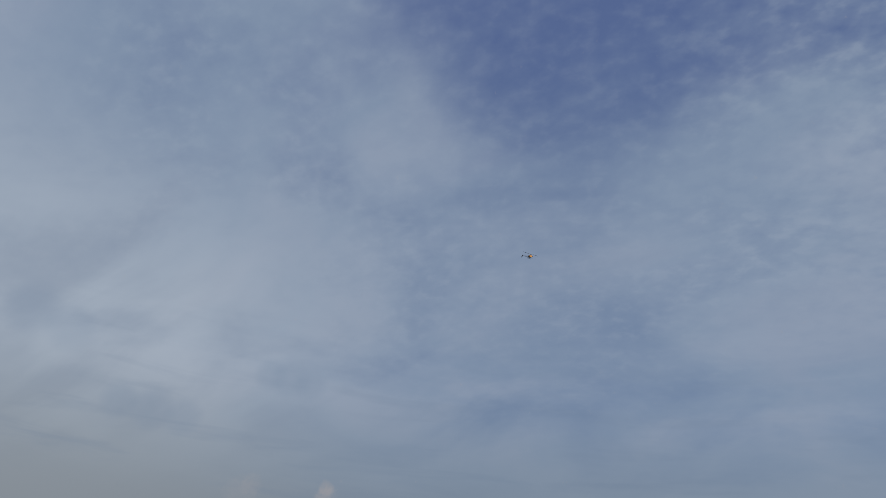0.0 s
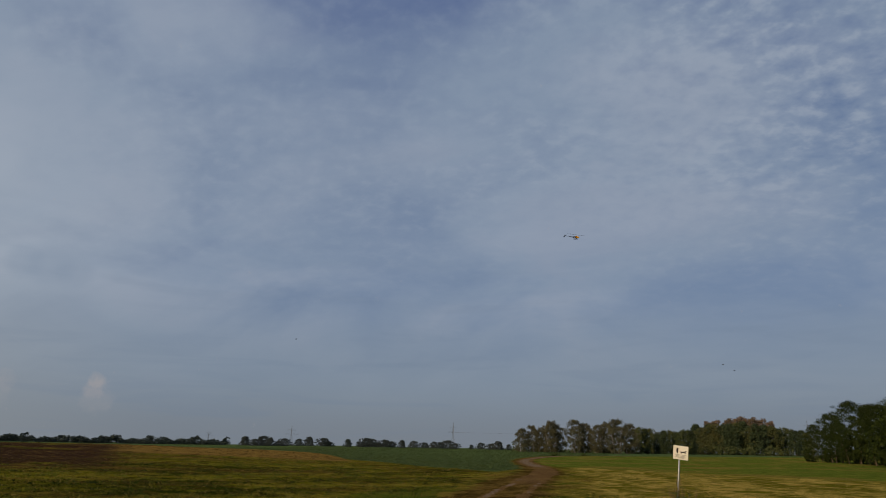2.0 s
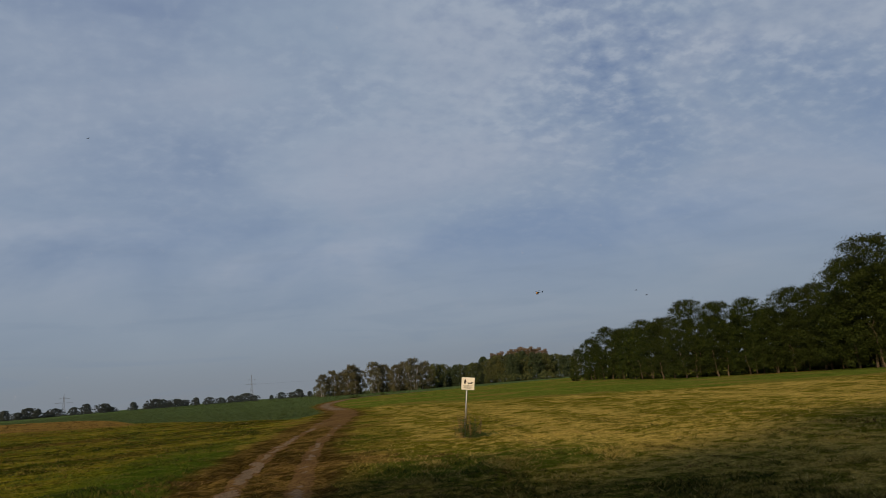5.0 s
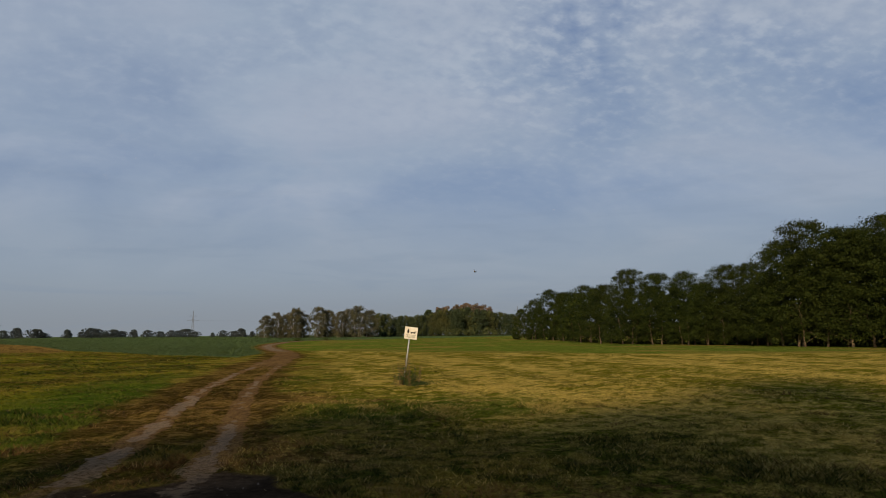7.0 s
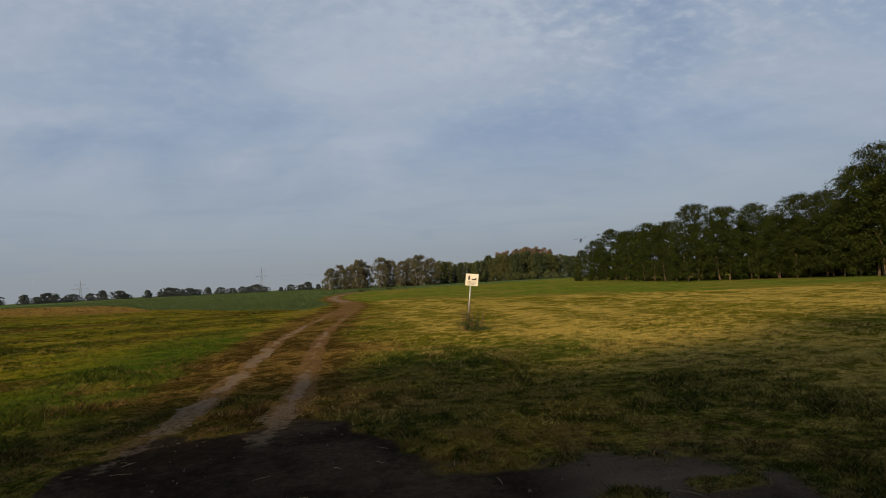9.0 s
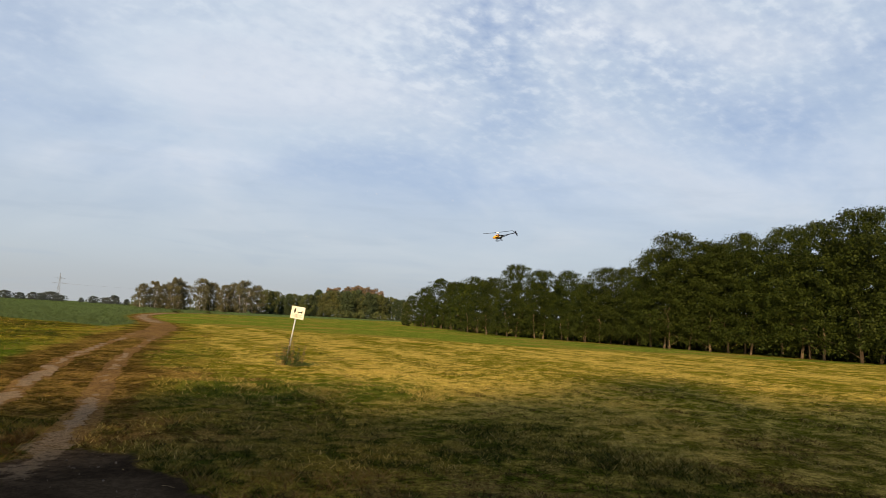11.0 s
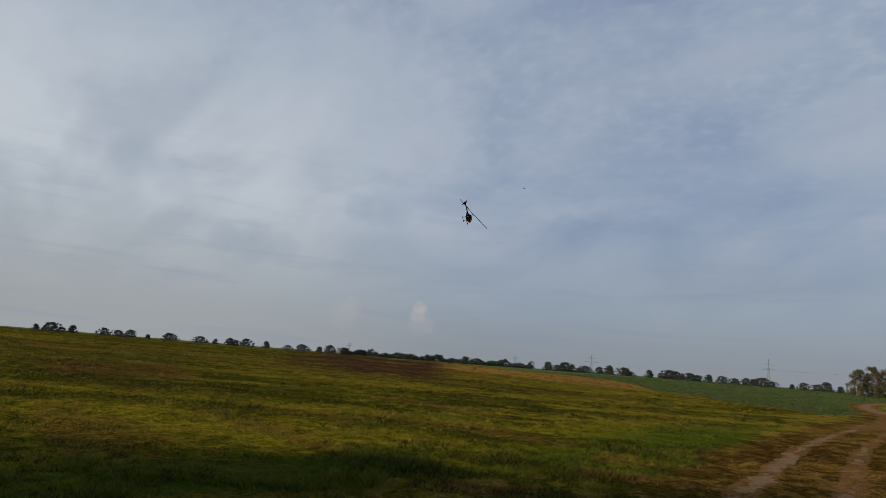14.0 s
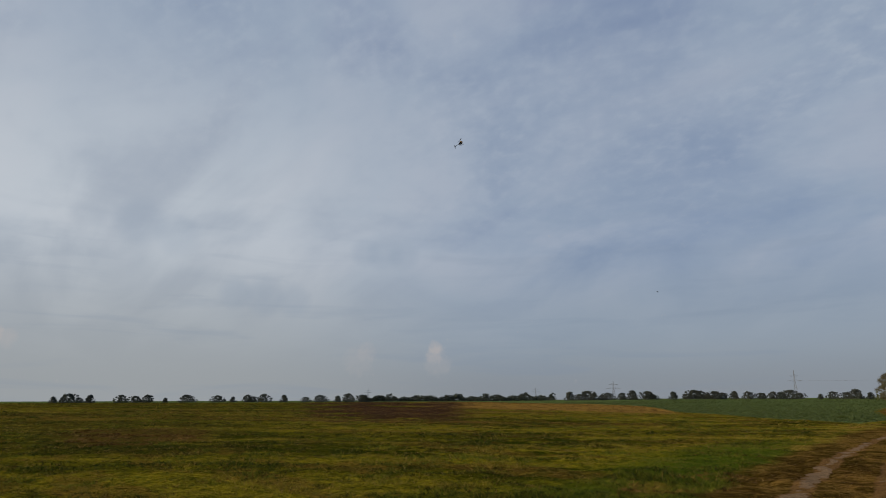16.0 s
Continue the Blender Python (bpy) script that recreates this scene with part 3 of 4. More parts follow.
def make_tree(name, label, h, spread, base, clumps, per, size, seed, leaf, bark, shape="round", stems=1, droop=0.0, group="", inner=0.3, fluff=0.078, flat=0.6, shell=0.6, girth=0.011, bole=0.68, splay=0.28, limbs=9):
    """A tree of height h: tapered trunk with limbs, and a crown of leaf sprays that starts at base * h."""
    rng = np.random.RandomState(seed)
    root = new(name)
    tagged(root, label, "tree", group)
    wood, tips = [], []
    top = h * bole
    for s in range(stems):
        ang = 2 * math.pi * (s / stems) + rng.rand()
        lean = 0.0 if stems == 1 else spread * splay
        fx, fy = lean * math.cos(ang), lean * math.sin(ang)
        bx, by = 0.22 * spread * math.cos(ang) * (stems > 1), 0.22 * spread * math.sin(ang) * (stems > 1)
        pts = [(bx + fx * k ** 1.2 + 0.12 * rng.randn() * k, by + fy * k ** 1.2 + 0.12 * rng.randn() * k, -0.3 + (top + 0.3) * k) for k in np.linspace(0, 1, 8)]
        r0 = h * girth / math.sqrt(stems) + 0.03
        wood.append(tube(pts, [r0 * (1.25 if k == 0 else 1.0 - 0.115 * k) for k in range(8)], 7))
        for b in range(limbs):
            k = base + (0.95 - base) * (b + rng.rand()) / limbs
            p0 = np.array(pts[min(7, int(k * 7))])
            t = rng.rand() * 6.283
            reach = spread * (0.34 + 0.2 * rng.rand()) * (1.05 - 0.7 * k)
            p2 = p0 + np.array([math.cos(t) * reach, math.sin(t) * reach, reach * 0.55])
            wood.append(tube([tuple(p0), tuple((p0 + p2) / 2 + [0, 0, 0.15]), tuple(p2)], [r0 * 0.28, r0 * 0.18, r0 * 0.07], 5))
            tips.append(p2)
    cs, rs = [], []
    for i in range(clumps):
        k = rng.rand()
        zc = h * (base + (1 - base) * k)
        if shape == "round":
            w = spread * math.sqrt(max(0.02, 1 - (2 * (0.12 + 0.84 * k) - 1) ** 2))
        elif shape == "tall":
            w = spread * min(1.0, 0.72 + 0.9 * k) * math.sqrt(max(0.015, 1 - max(0, (k - 0.25) / 0.76) ** 2))
        elif shape == "dome":
            w = spread * math.sqrt(max(0.02, 1 - max(0, (k - 0.2) / 0.82) ** 2))
        else:
            w = spread * (0.25 + 0.75 * math.sin(math.pi * (0.15 + 0.8 * k)))
        t = rng.rand() * 6.283
        rr = w * (inner + (1 - inner) * rng.rand() ** 0.5) * (0.85 + 0.25 * math.sin(3 * t + seed))
        cs.append((rr * math.cos(t), rr * math.sin(t), zc - 0.04 * h))
        rs.append(h * fluff * (0.6 + 0.8 * rng.rand()))
    quads = leaves(cs, np.array(rs), per, size, rng, droop, flat, shell)
    v, f = joined(wood)
    part("trunk", mesh_from("trunk", v, f, bark, True), root)
    part("crown", quads_mesh("crown", quads, leaf), root)
    return root


def polar(az, d, lift=0.0):
    a = radians(az)
    x, y = -math.sin(a) * d, math.cos(a) * d
    return x, y, ground_z(x, y) + lift


def plant(proto, az, d, top, rng, used, h0):
    """A copy of proto at a bearing and distance, grown so that its top stands at the elevation top (degrees)."""
    x, y, z = polar(az, d)
    h = EYE + d * math.tan(radians(top)) - z
    m = pose(x, y, z - 0.05, 0, 0, rng.uniform(0, 360)) @ Matrix.Scale(h / h0, 4)
    if proto.name not in used:
        used.add(proto.name)
        proto.matrix_basis = m
        proto.scale = (h / h0,) * 3
        return proto
    s = proto.scale[0]
    return copy_thing(proto, m @ Matrix.Scale(1 / s, 4))


rng = random.Random(5)
used = set()
ALDER = "dark green broadleaf tree at the edge of the wood"
shade_tree = make_tree("alder_tree", "leafy broadleaf tree out of view, shading the yard", 12, 4.1, 0.08, 150, 40, 0.27, 19, M["alder"], M["bark"], "tall", 2, group="trees round the yard")
alders = [make_tree("alder_tree", ALDER, 12, (5.2, 4.7, 5.4, 4.9)[k], (0.11, 0.16, 0.09, 0.13)[k], 500, 48, 0.090, 20 + k, M["alder"], M["bark"], "dome", (3, 2, 3, 2)[k], group="trees of the wood", inner=0.1, fluff=0.062, flat=0.62, shell=0.62, girth=0.014, bole=0.34, splay=0.10, limbs=3) for k in range(4)]
# bearing, distance, elevation of the top
WOOD = [(-10.3, 165, 2.4), (-11.4, 160, 3.2), (-12.7, 150, 4.1), (-14.2, 140, 3.9), (-15.9, 122, 4.45), (-17.5, 112, 4.5), (-19.5, 104, 5.8),
        (-21.8, 100, 5.4), (-24.2, 98, 5.4), (-25.8, 96, 4.4), (-27.2, 94, 5.85), (-29.1, 92, 5.9), (-30.5, 92, 5.2), (-31.6, 88, 7.6), (-33.2, 87, 9.0),
        (-35.8, 86, 8.3), (-38.2, 85, 8.9), (-41.6, 83, 9.5), (-44.0, 82, 9.8), (-46.8, 80, 10.7), (-50, 78, 10.5)]
for k, (az, d, top) in enumerate(WOOD):
    plant(alders[k % 4], az, d, top, rng, used, 12)
back_alder = make_tree("alder_tree", ALDER, 12, 4.3, 0.16, 150, 22, 0.34, 29, M["alder"], M["bark"], "dome", 2, group="trees of the wood", inner=0.0, fluff=0.09)
for k in range(21):
    az = -11.5 - 1.95 * k
    d0 = np.interp(-az, [10, 13, 16, 20, 26, 32, 46, 60], [165, 150, 122, 104, 96, 88, 80, 74])
    top = np.interp(-az, [10, 13, 16, 20, 26, 31, 33, 46, 60], [2.2, 3.7, 4.0, 5.0, 4.4, 5.2, 7.6, 9.2, 9.6])
    plant(back_alder, az + rng.uniform(-0.4, 0.4), d0 + rng.choice((5, 8, 12)), top * rng.uniform(0.82, 0.98), rng, used, 12)
birches = [make_tree("birch_tree", "silver birch with thinning grey-green autumn crown", 13, 4.9, 0.10, 190, 60, 0.17, 40 + k, M["birch_leaf"], M["birch_bark"], "oval", (2, 3)[k], 0.5, "birches by the track", 0.2, 0.075, 0.8, 0.55, 0.014) for k in range(2)]
BIRCH = [(12.3, 258, 1.9), (11.4, 260, 2.2), (10.6, 262, 2.0), (9.8, 258, 2.6), (9.35, 262, 2.3), (7.75, 258, 2.72), (6.9, 262, 2.4), (5.9, 258, 2.3), (5.1, 262, 2.5), (4.35, 258, 2.8), (3.4, 262, 2.4)]
for k, (az, d, top) in enumerate(BIRCH):
    plant(birches[k % 2], az, d, top, rng, used, 13)
oaks = [make_tree("oak_tree", "dull green broadleaf tree of the far copse", 14, (5.4, 3.6, 4.6)[k], (0.03, 0.08, 0.04)[k], 180, 30, 0.30, 60 + k, M[("wood_leaf", "dark_leaf", "dark_leaf")[k]], M["bark"], ("round", "tall", "dome")[k], 1, group="trees of the copse", inner=0.1, fluff=0.085, flat=0.8) for k in range(3)]
reds = [make_tree("poplar_tree", "tall tree with reddish thinning crown", 16, 3.6, 0.25, 70, 40, 0.30, 80, M["red_leaf"], M["bark"], "oval", 1, group="trees of the copse")]
for k in range(26):
    az = 2.6 - 0.5 * k
    top = np.interp(-az, [-3, 0, 1.5, 3, 6, 8, 10.5], [2.1, 1.8, 2.3, 2.45, 2.6, 2.3, 1.7]) * rng.uniform(0.80, 1.02)
    plant(oaks[(0, 1, 0, 2, 1)[k % 5]], az, 285 + rng.uniform(-8, 25) + 30 * (k > 8), top, rng, used, 14)
for k, az in enumerate((-2.9, -3.4, -4.4, -5.0, -5.5, -6.1, -6.7, -7.3)):
    plant(reds[0], az, 345, (2.6, 2.7, 2.8, 2.9, 2.95, 2.9, 2.8, 2.6)[k], rng, used, 16)
far = [make_tree("field_tree", "dark round-headed tree on the far field edge, leaves tinted for haze", 10, (6.0, 9.5, 12.5)[k], -0.02, (110, 130, 160)[k], 28, 0.50, 90 + k, M["far_haze_leaf"], M["far_bark"], "dome", (1, 2, 3)[k], group="trees along the field edge", inner=0.0, fluff=0.13) for k in range(3)]
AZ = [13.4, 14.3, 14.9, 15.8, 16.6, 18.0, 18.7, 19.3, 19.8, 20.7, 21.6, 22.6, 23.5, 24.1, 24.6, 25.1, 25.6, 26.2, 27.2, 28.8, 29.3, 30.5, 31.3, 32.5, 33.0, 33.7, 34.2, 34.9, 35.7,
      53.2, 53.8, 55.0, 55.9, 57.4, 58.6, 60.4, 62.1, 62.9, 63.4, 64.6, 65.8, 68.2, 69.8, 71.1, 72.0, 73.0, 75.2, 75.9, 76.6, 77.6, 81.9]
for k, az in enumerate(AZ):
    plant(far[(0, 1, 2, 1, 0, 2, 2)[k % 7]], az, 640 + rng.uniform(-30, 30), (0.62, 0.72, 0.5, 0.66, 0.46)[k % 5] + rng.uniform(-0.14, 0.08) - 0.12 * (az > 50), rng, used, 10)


def make_far_wood():
    g = np.random.RandomState(3)
    cs, rs = [], []
    for k in range(760):
        az, d = g.uniform(37.0, 54.0), g.uniform(780, 820)
        x, y, z = polar(az, d)
        cs.append((x, y, z + g.uniform(0, 1) * (5.5 + 1.8 * math.sin(az * 2.1) + 1.2 * math.sin(az * 5.3))))
        rs.append(3.0)
    tagged(new("far_wood", quads_mesh("far_wood", leaves(cs, np.array(rs), 16, 1.1, g), M["far_haze_leaf"])), "line of distant woodland, haze put into its leaf colour", "woodland", kind="stuff")


make_far_wood()
# unseen trees behind the camera, placed to shade the yard; the easternmost are thin
thin_tree = make_tree("birch_tree", "thin-crowned birch out of view, for lighter shade", 13, 4.4, 0.12, 120, 14, 0.24, 18, M["birch_leaf"], M["birch_bark"], "oval", 1, 0.4, "trees round the yard")
for k, (x, y, s) in enumerate([(-14.5, -9.5, 0.72), (-9.5, -8, 0.95), (-5, -8, 0.95), (-1.6, -9.6, 1.3),
                               # back row, added to keep sky light off the foreground
                               (-11, -14, 0.9), (-5, -13, 1.0), (1, -15, 1.2)]):
    m = pose(x, y, -0.1, 0, 0, 77 * k) @ Matrix.Scale(s, 4)
    if k:
        copy_thing(shade_tree, m @ Matrix.Scale(1 / shade_tree.scale[0], 4))
    else:
        shade_tree.matrix_basis = m


for k, (x, y, s) in enumerate(((3.5, -11, 1.1), (8, -13, 1.0), (12, -14, 1.15), (19, -15, 1.1))):
    m = pose(x, y, -0.1, 0, 0, 40 * x)
    if k:
        copy_thing(thin_tree, m @ Matrix.Scale(s / thin_tree.scale[0], 4))
    else:
        thin_tree.matrix_basis = m @ Matrix.Scale(s, 4)


def make_undergrowth():
    """Dark shrubs between the trunks of the wood, and a ragged foot of weeds."""
    g = np.random.RandomState(8)
    cs, rs = [], []
    for k in range(420):
        az = g.uniform(-62, -9.5)
        d0 = np.interp(-az, [10, 13, 16, 20, 26, 32, 46, 60], [167, 153, 125, 107, 99, 91, 83, 77])
        back = g.uniform(-2.5, 8)
        x, y, z = polar(az, d0 + back)
        cs.append((x, y, z + g.uniform(0.1, 0.5 + 0.35 * max(back, 0))))
        rs.append(g.uniform(0.5, 0.8 + 0.1 * max(back, 0)))
    tagged(new("undergrowth", quads_mesh("undergrowth", leaves(cs, np.array(rs), 36, 0.24, g), M["alder"])), "dark shrubs and weeds at the foot of the wood", "undergrowth", kind="stuff")
    cs, rs = [], []
    for k in range(150):
        az = g.uniform(-10, 13)
        x, y, z = polar(az, 268 + g.uniform(-6, 30) + 30 * (az < 2))
        cs.append((x, y, z + g.uniform(0.1, 3.5)))
        rs.append(g.uniform(1.2, 2.6))
    tagged(new("copse_shrubs", quads_mesh("copse_shrubs", leaves(cs, np.array(rs), 30, 0.4, g), M["wood_leaf"])), "dull green shrubs between the copse trees", "undergrowth", kind="stuff")


make_undergrowth()


def box(sx, sy, sz, cx=0, cy=0, cz=0, bevel=0.0, turn=None):
    bm = bmesh.new()
    m = Matrix.Translation((cx, cy, cz)) @ (turn or Matrix.Identity(4)) @ Matrix.Diagonal((sx, sy, sz, 1))
    bmesh.ops.create_cube(bm, size=1, matrix=m)
    if bevel:
        bmesh.ops.bevel(bm, geom=bm.edges[:], offset=bevel, segments=2, affect="EDGES", profile=0.5)
    return bm


def part_bm(name, bm, mat, parent, label="", smooth=False):
    me = bpy.data.meshes.new(name)
    bm.to_mesh(me)
    bm.free()
    me.materials.append(mat)
    if smooth:
        me.polygons.foreach_set("use_smooth", [True] * len(me.polygons))
    return part(name, me, parent, label)


def plate(name, outline, y, mat, parent, label="", thick=0.002):
    """A flat printed shape, standing in the x-z plane and facing -y."""
    bm = bmesh.new()
    face = bm.faces.new([bm.verts.new((px, y, pz)) for px, pz in outline])
    out = bmesh.ops.extrude_face_region(bm, geom=[face])
    bmesh.ops.translate(bm, vec=(0, -thick, 0), verts=[v for v in out["geom"] if isinstance(v, bmesh.types.BMVert)])
    bmesh.ops.recalc_face_normals(bm, faces=bm.faces[:])
    return part_bm(name, bm, mat, parent, label)


def make_sign():
    root = new("field_sign")
    tagged(root, "leaning white notice board about dogs on a steel post", "sign")
    v, f = tube([(0, 0, -0.4), (0, 0, 1.0), (0, 0, 1.86)], [0.026, 0.026, 0.026], 12)
    part("post", mesh_from("post", v, f, M["galvanised"], True), root, "galvanised steel post")
    v, f = tube([(0.0, 0.03, -0.3), (0.005, 0.035, 0.3), (-0.005, 0.03, 0.62)], [0.045, 0.042, 0.036], 8)
    part("old_stake", mesh_from("old_stake", v, f, M["bark"], True), root, "weathered wooden stake")
    part_bm("board", box(0.43, 0.014, 0.40, 0.03, -0.036, 1.72, 0.005), M["sign_white"], root, "white board with a dog pictogram")
    for z in (1.6, 1.84):
        part_bm("clamp", box(0.09, 0.05, 0.03, 0, -0.01, z, 0.004), M["galvanised"], root)
    y = -0.0445
    dog = [(0.02, 1.735), (0.05, 1.75), (0.12, 1.75), (0.15, 1.785), (0.185, 1.785), (0.195, 1.77), (0.165, 1.755), (0.16, 1.735), (0.185, 1.705), (0.17, 1.70), (0.14, 1.72),
           (0.07, 1.72), (0.04, 1.695), (0.025, 1.70), (0.035, 1.72), (0.0, 1.755)]
    plate("dog_mark", dog, y, M["black_paint"], root, "black dog silhouette")
    plate("upright_mark", [(-0.085, 1.70), (-0.055, 1.70), (-0.045, 1.76), (-0.04, 1.85), (-0.085, 1.85), (-0.105, 1.77)], y, M["black_paint"], root, "plain black upright mark")
    plate("leash_mark", [(-0.045, 1.79), (0.005, 1.765), (0.005, 1.757), (-0.045, 1.78)], y, M["black_paint"], root)
    for z, a, b in ((1.655, -0.13, 0.19), (1.622, -0.10, 0.16), (1.592, -0.12, 0.18), (1.566, -0.06, 0.12)):
        plate("text_bar", [(a, z - 0.007), (b, z - 0.007), (b, z + 0.007), (a, z + 0.007)], y, M["grey_print"], root)
    root.matrix_basis = pose(-0.02, 21.4, ground_z(0, 21.4), 0, 7.2, 6)


make_sign()


def make_weeds():
    g = np.random.RandomState(12)
    root = new("weed_clump")
    tagged(root, "dark green weeds and dry stalks round the sign post", "plant")
    stalks = []
    for k in range(60):
        a, r = g.uniform(0, 6.28), g.uniform(0.02, 0.42)
        h = g.uniform(0.35, 1.1) * (1.1 - r)
        x, y = r * math.cos(a) + 0.08, r * math.sin(a) * 0.6
        stalks.append(tube([(x, y, -0.05), (x * 1.15, y * 1.1, h * 0.6), (x * 1.35 + g.uniform(-0.08, 0.08), y * 1.3, h)], [0.008, 0.006, 0.002], 4))
    v, f = joined(stalks)
    part("stalks", mesh_from("stalks", v, f, M["dry_stalk"]), root, "dry brown stalks")
    cs = [(g.normal(0.08, 0.17), g.normal(0, 0.14), abs(g.normal(0, 0.30)) + 0.05) for k in range(70)] + [(g.normal(0.45, 0.3), g.normal(-0.1, 0.25), g.uniform(0.02, 0.10)) for k in range(40)]
    part("foliage", quads_mesh("foliage", leaves(cs, np.full(len(cs), 0.10), 26, 0.022, g), M["weed"]), root)
    root.matrix_basis = pose(0.02, 21.3, ground_z(0, 21.3))


make_weeds()


def make_bush(x, y, h, seed):
    """A low dark bush at the edge of the path."""
    g = np.random.RandomState(seed)
    root = new("bush")
    tagged(root, "low dark green bush beside the sandy path", "bush", "bushes along the path")
    stems = [tube([(0, 0, -0.1), (g.normal(0, 0.25) * h, g.normal(0, 0.25) * h, h * 0.6)], [0.03, 0.01], 5) for k in range(6)]
    v, f = joined(stems)
    part("stems", mesh_from("stems", v, f, M["bark"]), root)
    cs = [(g.normal(0, 0.8) * h, g.normal(0, 0.5) * h, h * g.uniform(0.1, 0.8)) for k in range(34)]
    part("foliage", quads_mesh("foliage", leaves(cs, np.full(len(cs), 0.3 * h), 26, 0.12 * h, g, shell=0.6), M["weed"]), root)
    root.matrix_basis = pose(x, y, ground_z(x, y))


for k, (x, y, h) in enumerate(((-27.6, 163.0, 0.8), (-22.4, 179.5, 0.7), (-17.3, 62.0, 0.25))):
    make_bush(x, y, h, 70 + k)


def make_pylon(az, d, top, arms):
    """A lattice mast seen far off; top and arms are elevations in degrees."""
    x, y, z = polar(az, d)

    def up(e):
        return EYE + d * math.tan(radians(e)) - z
    root = new("power_pylon")
    tagged(root, "distant grey lattice power pylon with two cross-arms", "pylon", "pylons of the power line")
    h, w = up(top), 2.6
    legs = []
    for sx in (-1, 1):
        for sy in (-1, 1):
            legs.append(tube([(sx * w, sy * w, 0), (sx * 0.7, sy * 0.7, h * 0.6), (sx * 0.12, sy * 0.12, h)], [0.13, 0.10, 0.07], 4))
    n = 9
    for k in range(n):
        z0, z1 = h * k / n, h * (k + 1) / n

        def half(q):
            return w + (0.7 - w) * min(1, q / (h * 0.6)) if q < h * 0.6 else 0.7 + (0.12 - 0.7) * (q - h * 0.6) / (h * 0.4)
        for sy in (-1, 1):
            for s in (-1, 1):
                legs.append(tube([(s * half(z0), sy * half(z0), z0), (-s * half(z1), sy * half(z1), z1)], [0.05, 0.05], 4))
    v, f = joined(legs)
    part("mast", mesh_from("mast", v, f, M["hazed_steel"]), root)
    for e, reach in arms:
        za = up(e)
        v, f = joined([tube([(-reach, 0, za), (reach, 0, za)], [0.11, 0.11], 4), tube([(-reach, 0, za), (0, 0, za + 1.6), (reach, 0, za)], [0.08, 0.08, 0.08], 4)])
        part("cross_arm", mesh_from("cross_arm", v, f, M["hazed_steel"]), root)
    root.matrix_basis = pose(x, y, z, 0, 0, az + 12)
    return root


for az, d, top, arms in ((18.2, 900, 2.2, ((1.75, 5.5), (1.38, 8.0))), (32.0, 950, 1.6, ((1.25, 6.5), (0.93, 10.0))), (38.6, 1300, 1.0, ((0.85, 6.0), (0.68, 8.0))),
                         (53.3, 1300, 0.98, ((0.82, 5.0), (0.66, 7.0))), (-9.9, 1000, 2.6, ((2.2, 5.5), (1.85, 8.0)))):
    make_pylon(az, d, top, arms)


def make_cable(a, b):
    """A slack wire between two points given as bearing, distance and elevation."""
    ends = []
    for az, d, e in (a, b):
        q = radians(az)
        ends.append(Vector((-math.sin(q) * d, math.cos(q) * d, EYE + d * math.tan(radians(e)))))
    pts = [tuple(ends[0].lerp(ends[1], k / 12) - Vector((0, 0, 4.0 * (1 - (k / 6 - 1) ** 2)))) for k in range(13)]
    v, f = tube(pts, [0.03] * 13, 4)
    tagged(new("power_cable", mesh_from("power_cable", v, f, M["hazed_steel"])), "thin slack power cable between far pylons", "cable", "cables of the power line")


for da in (-0.35, 0.35):
    make_cable((18.2 + da, 900, 1.38), (-9.9 + da, 1000, 1.85))


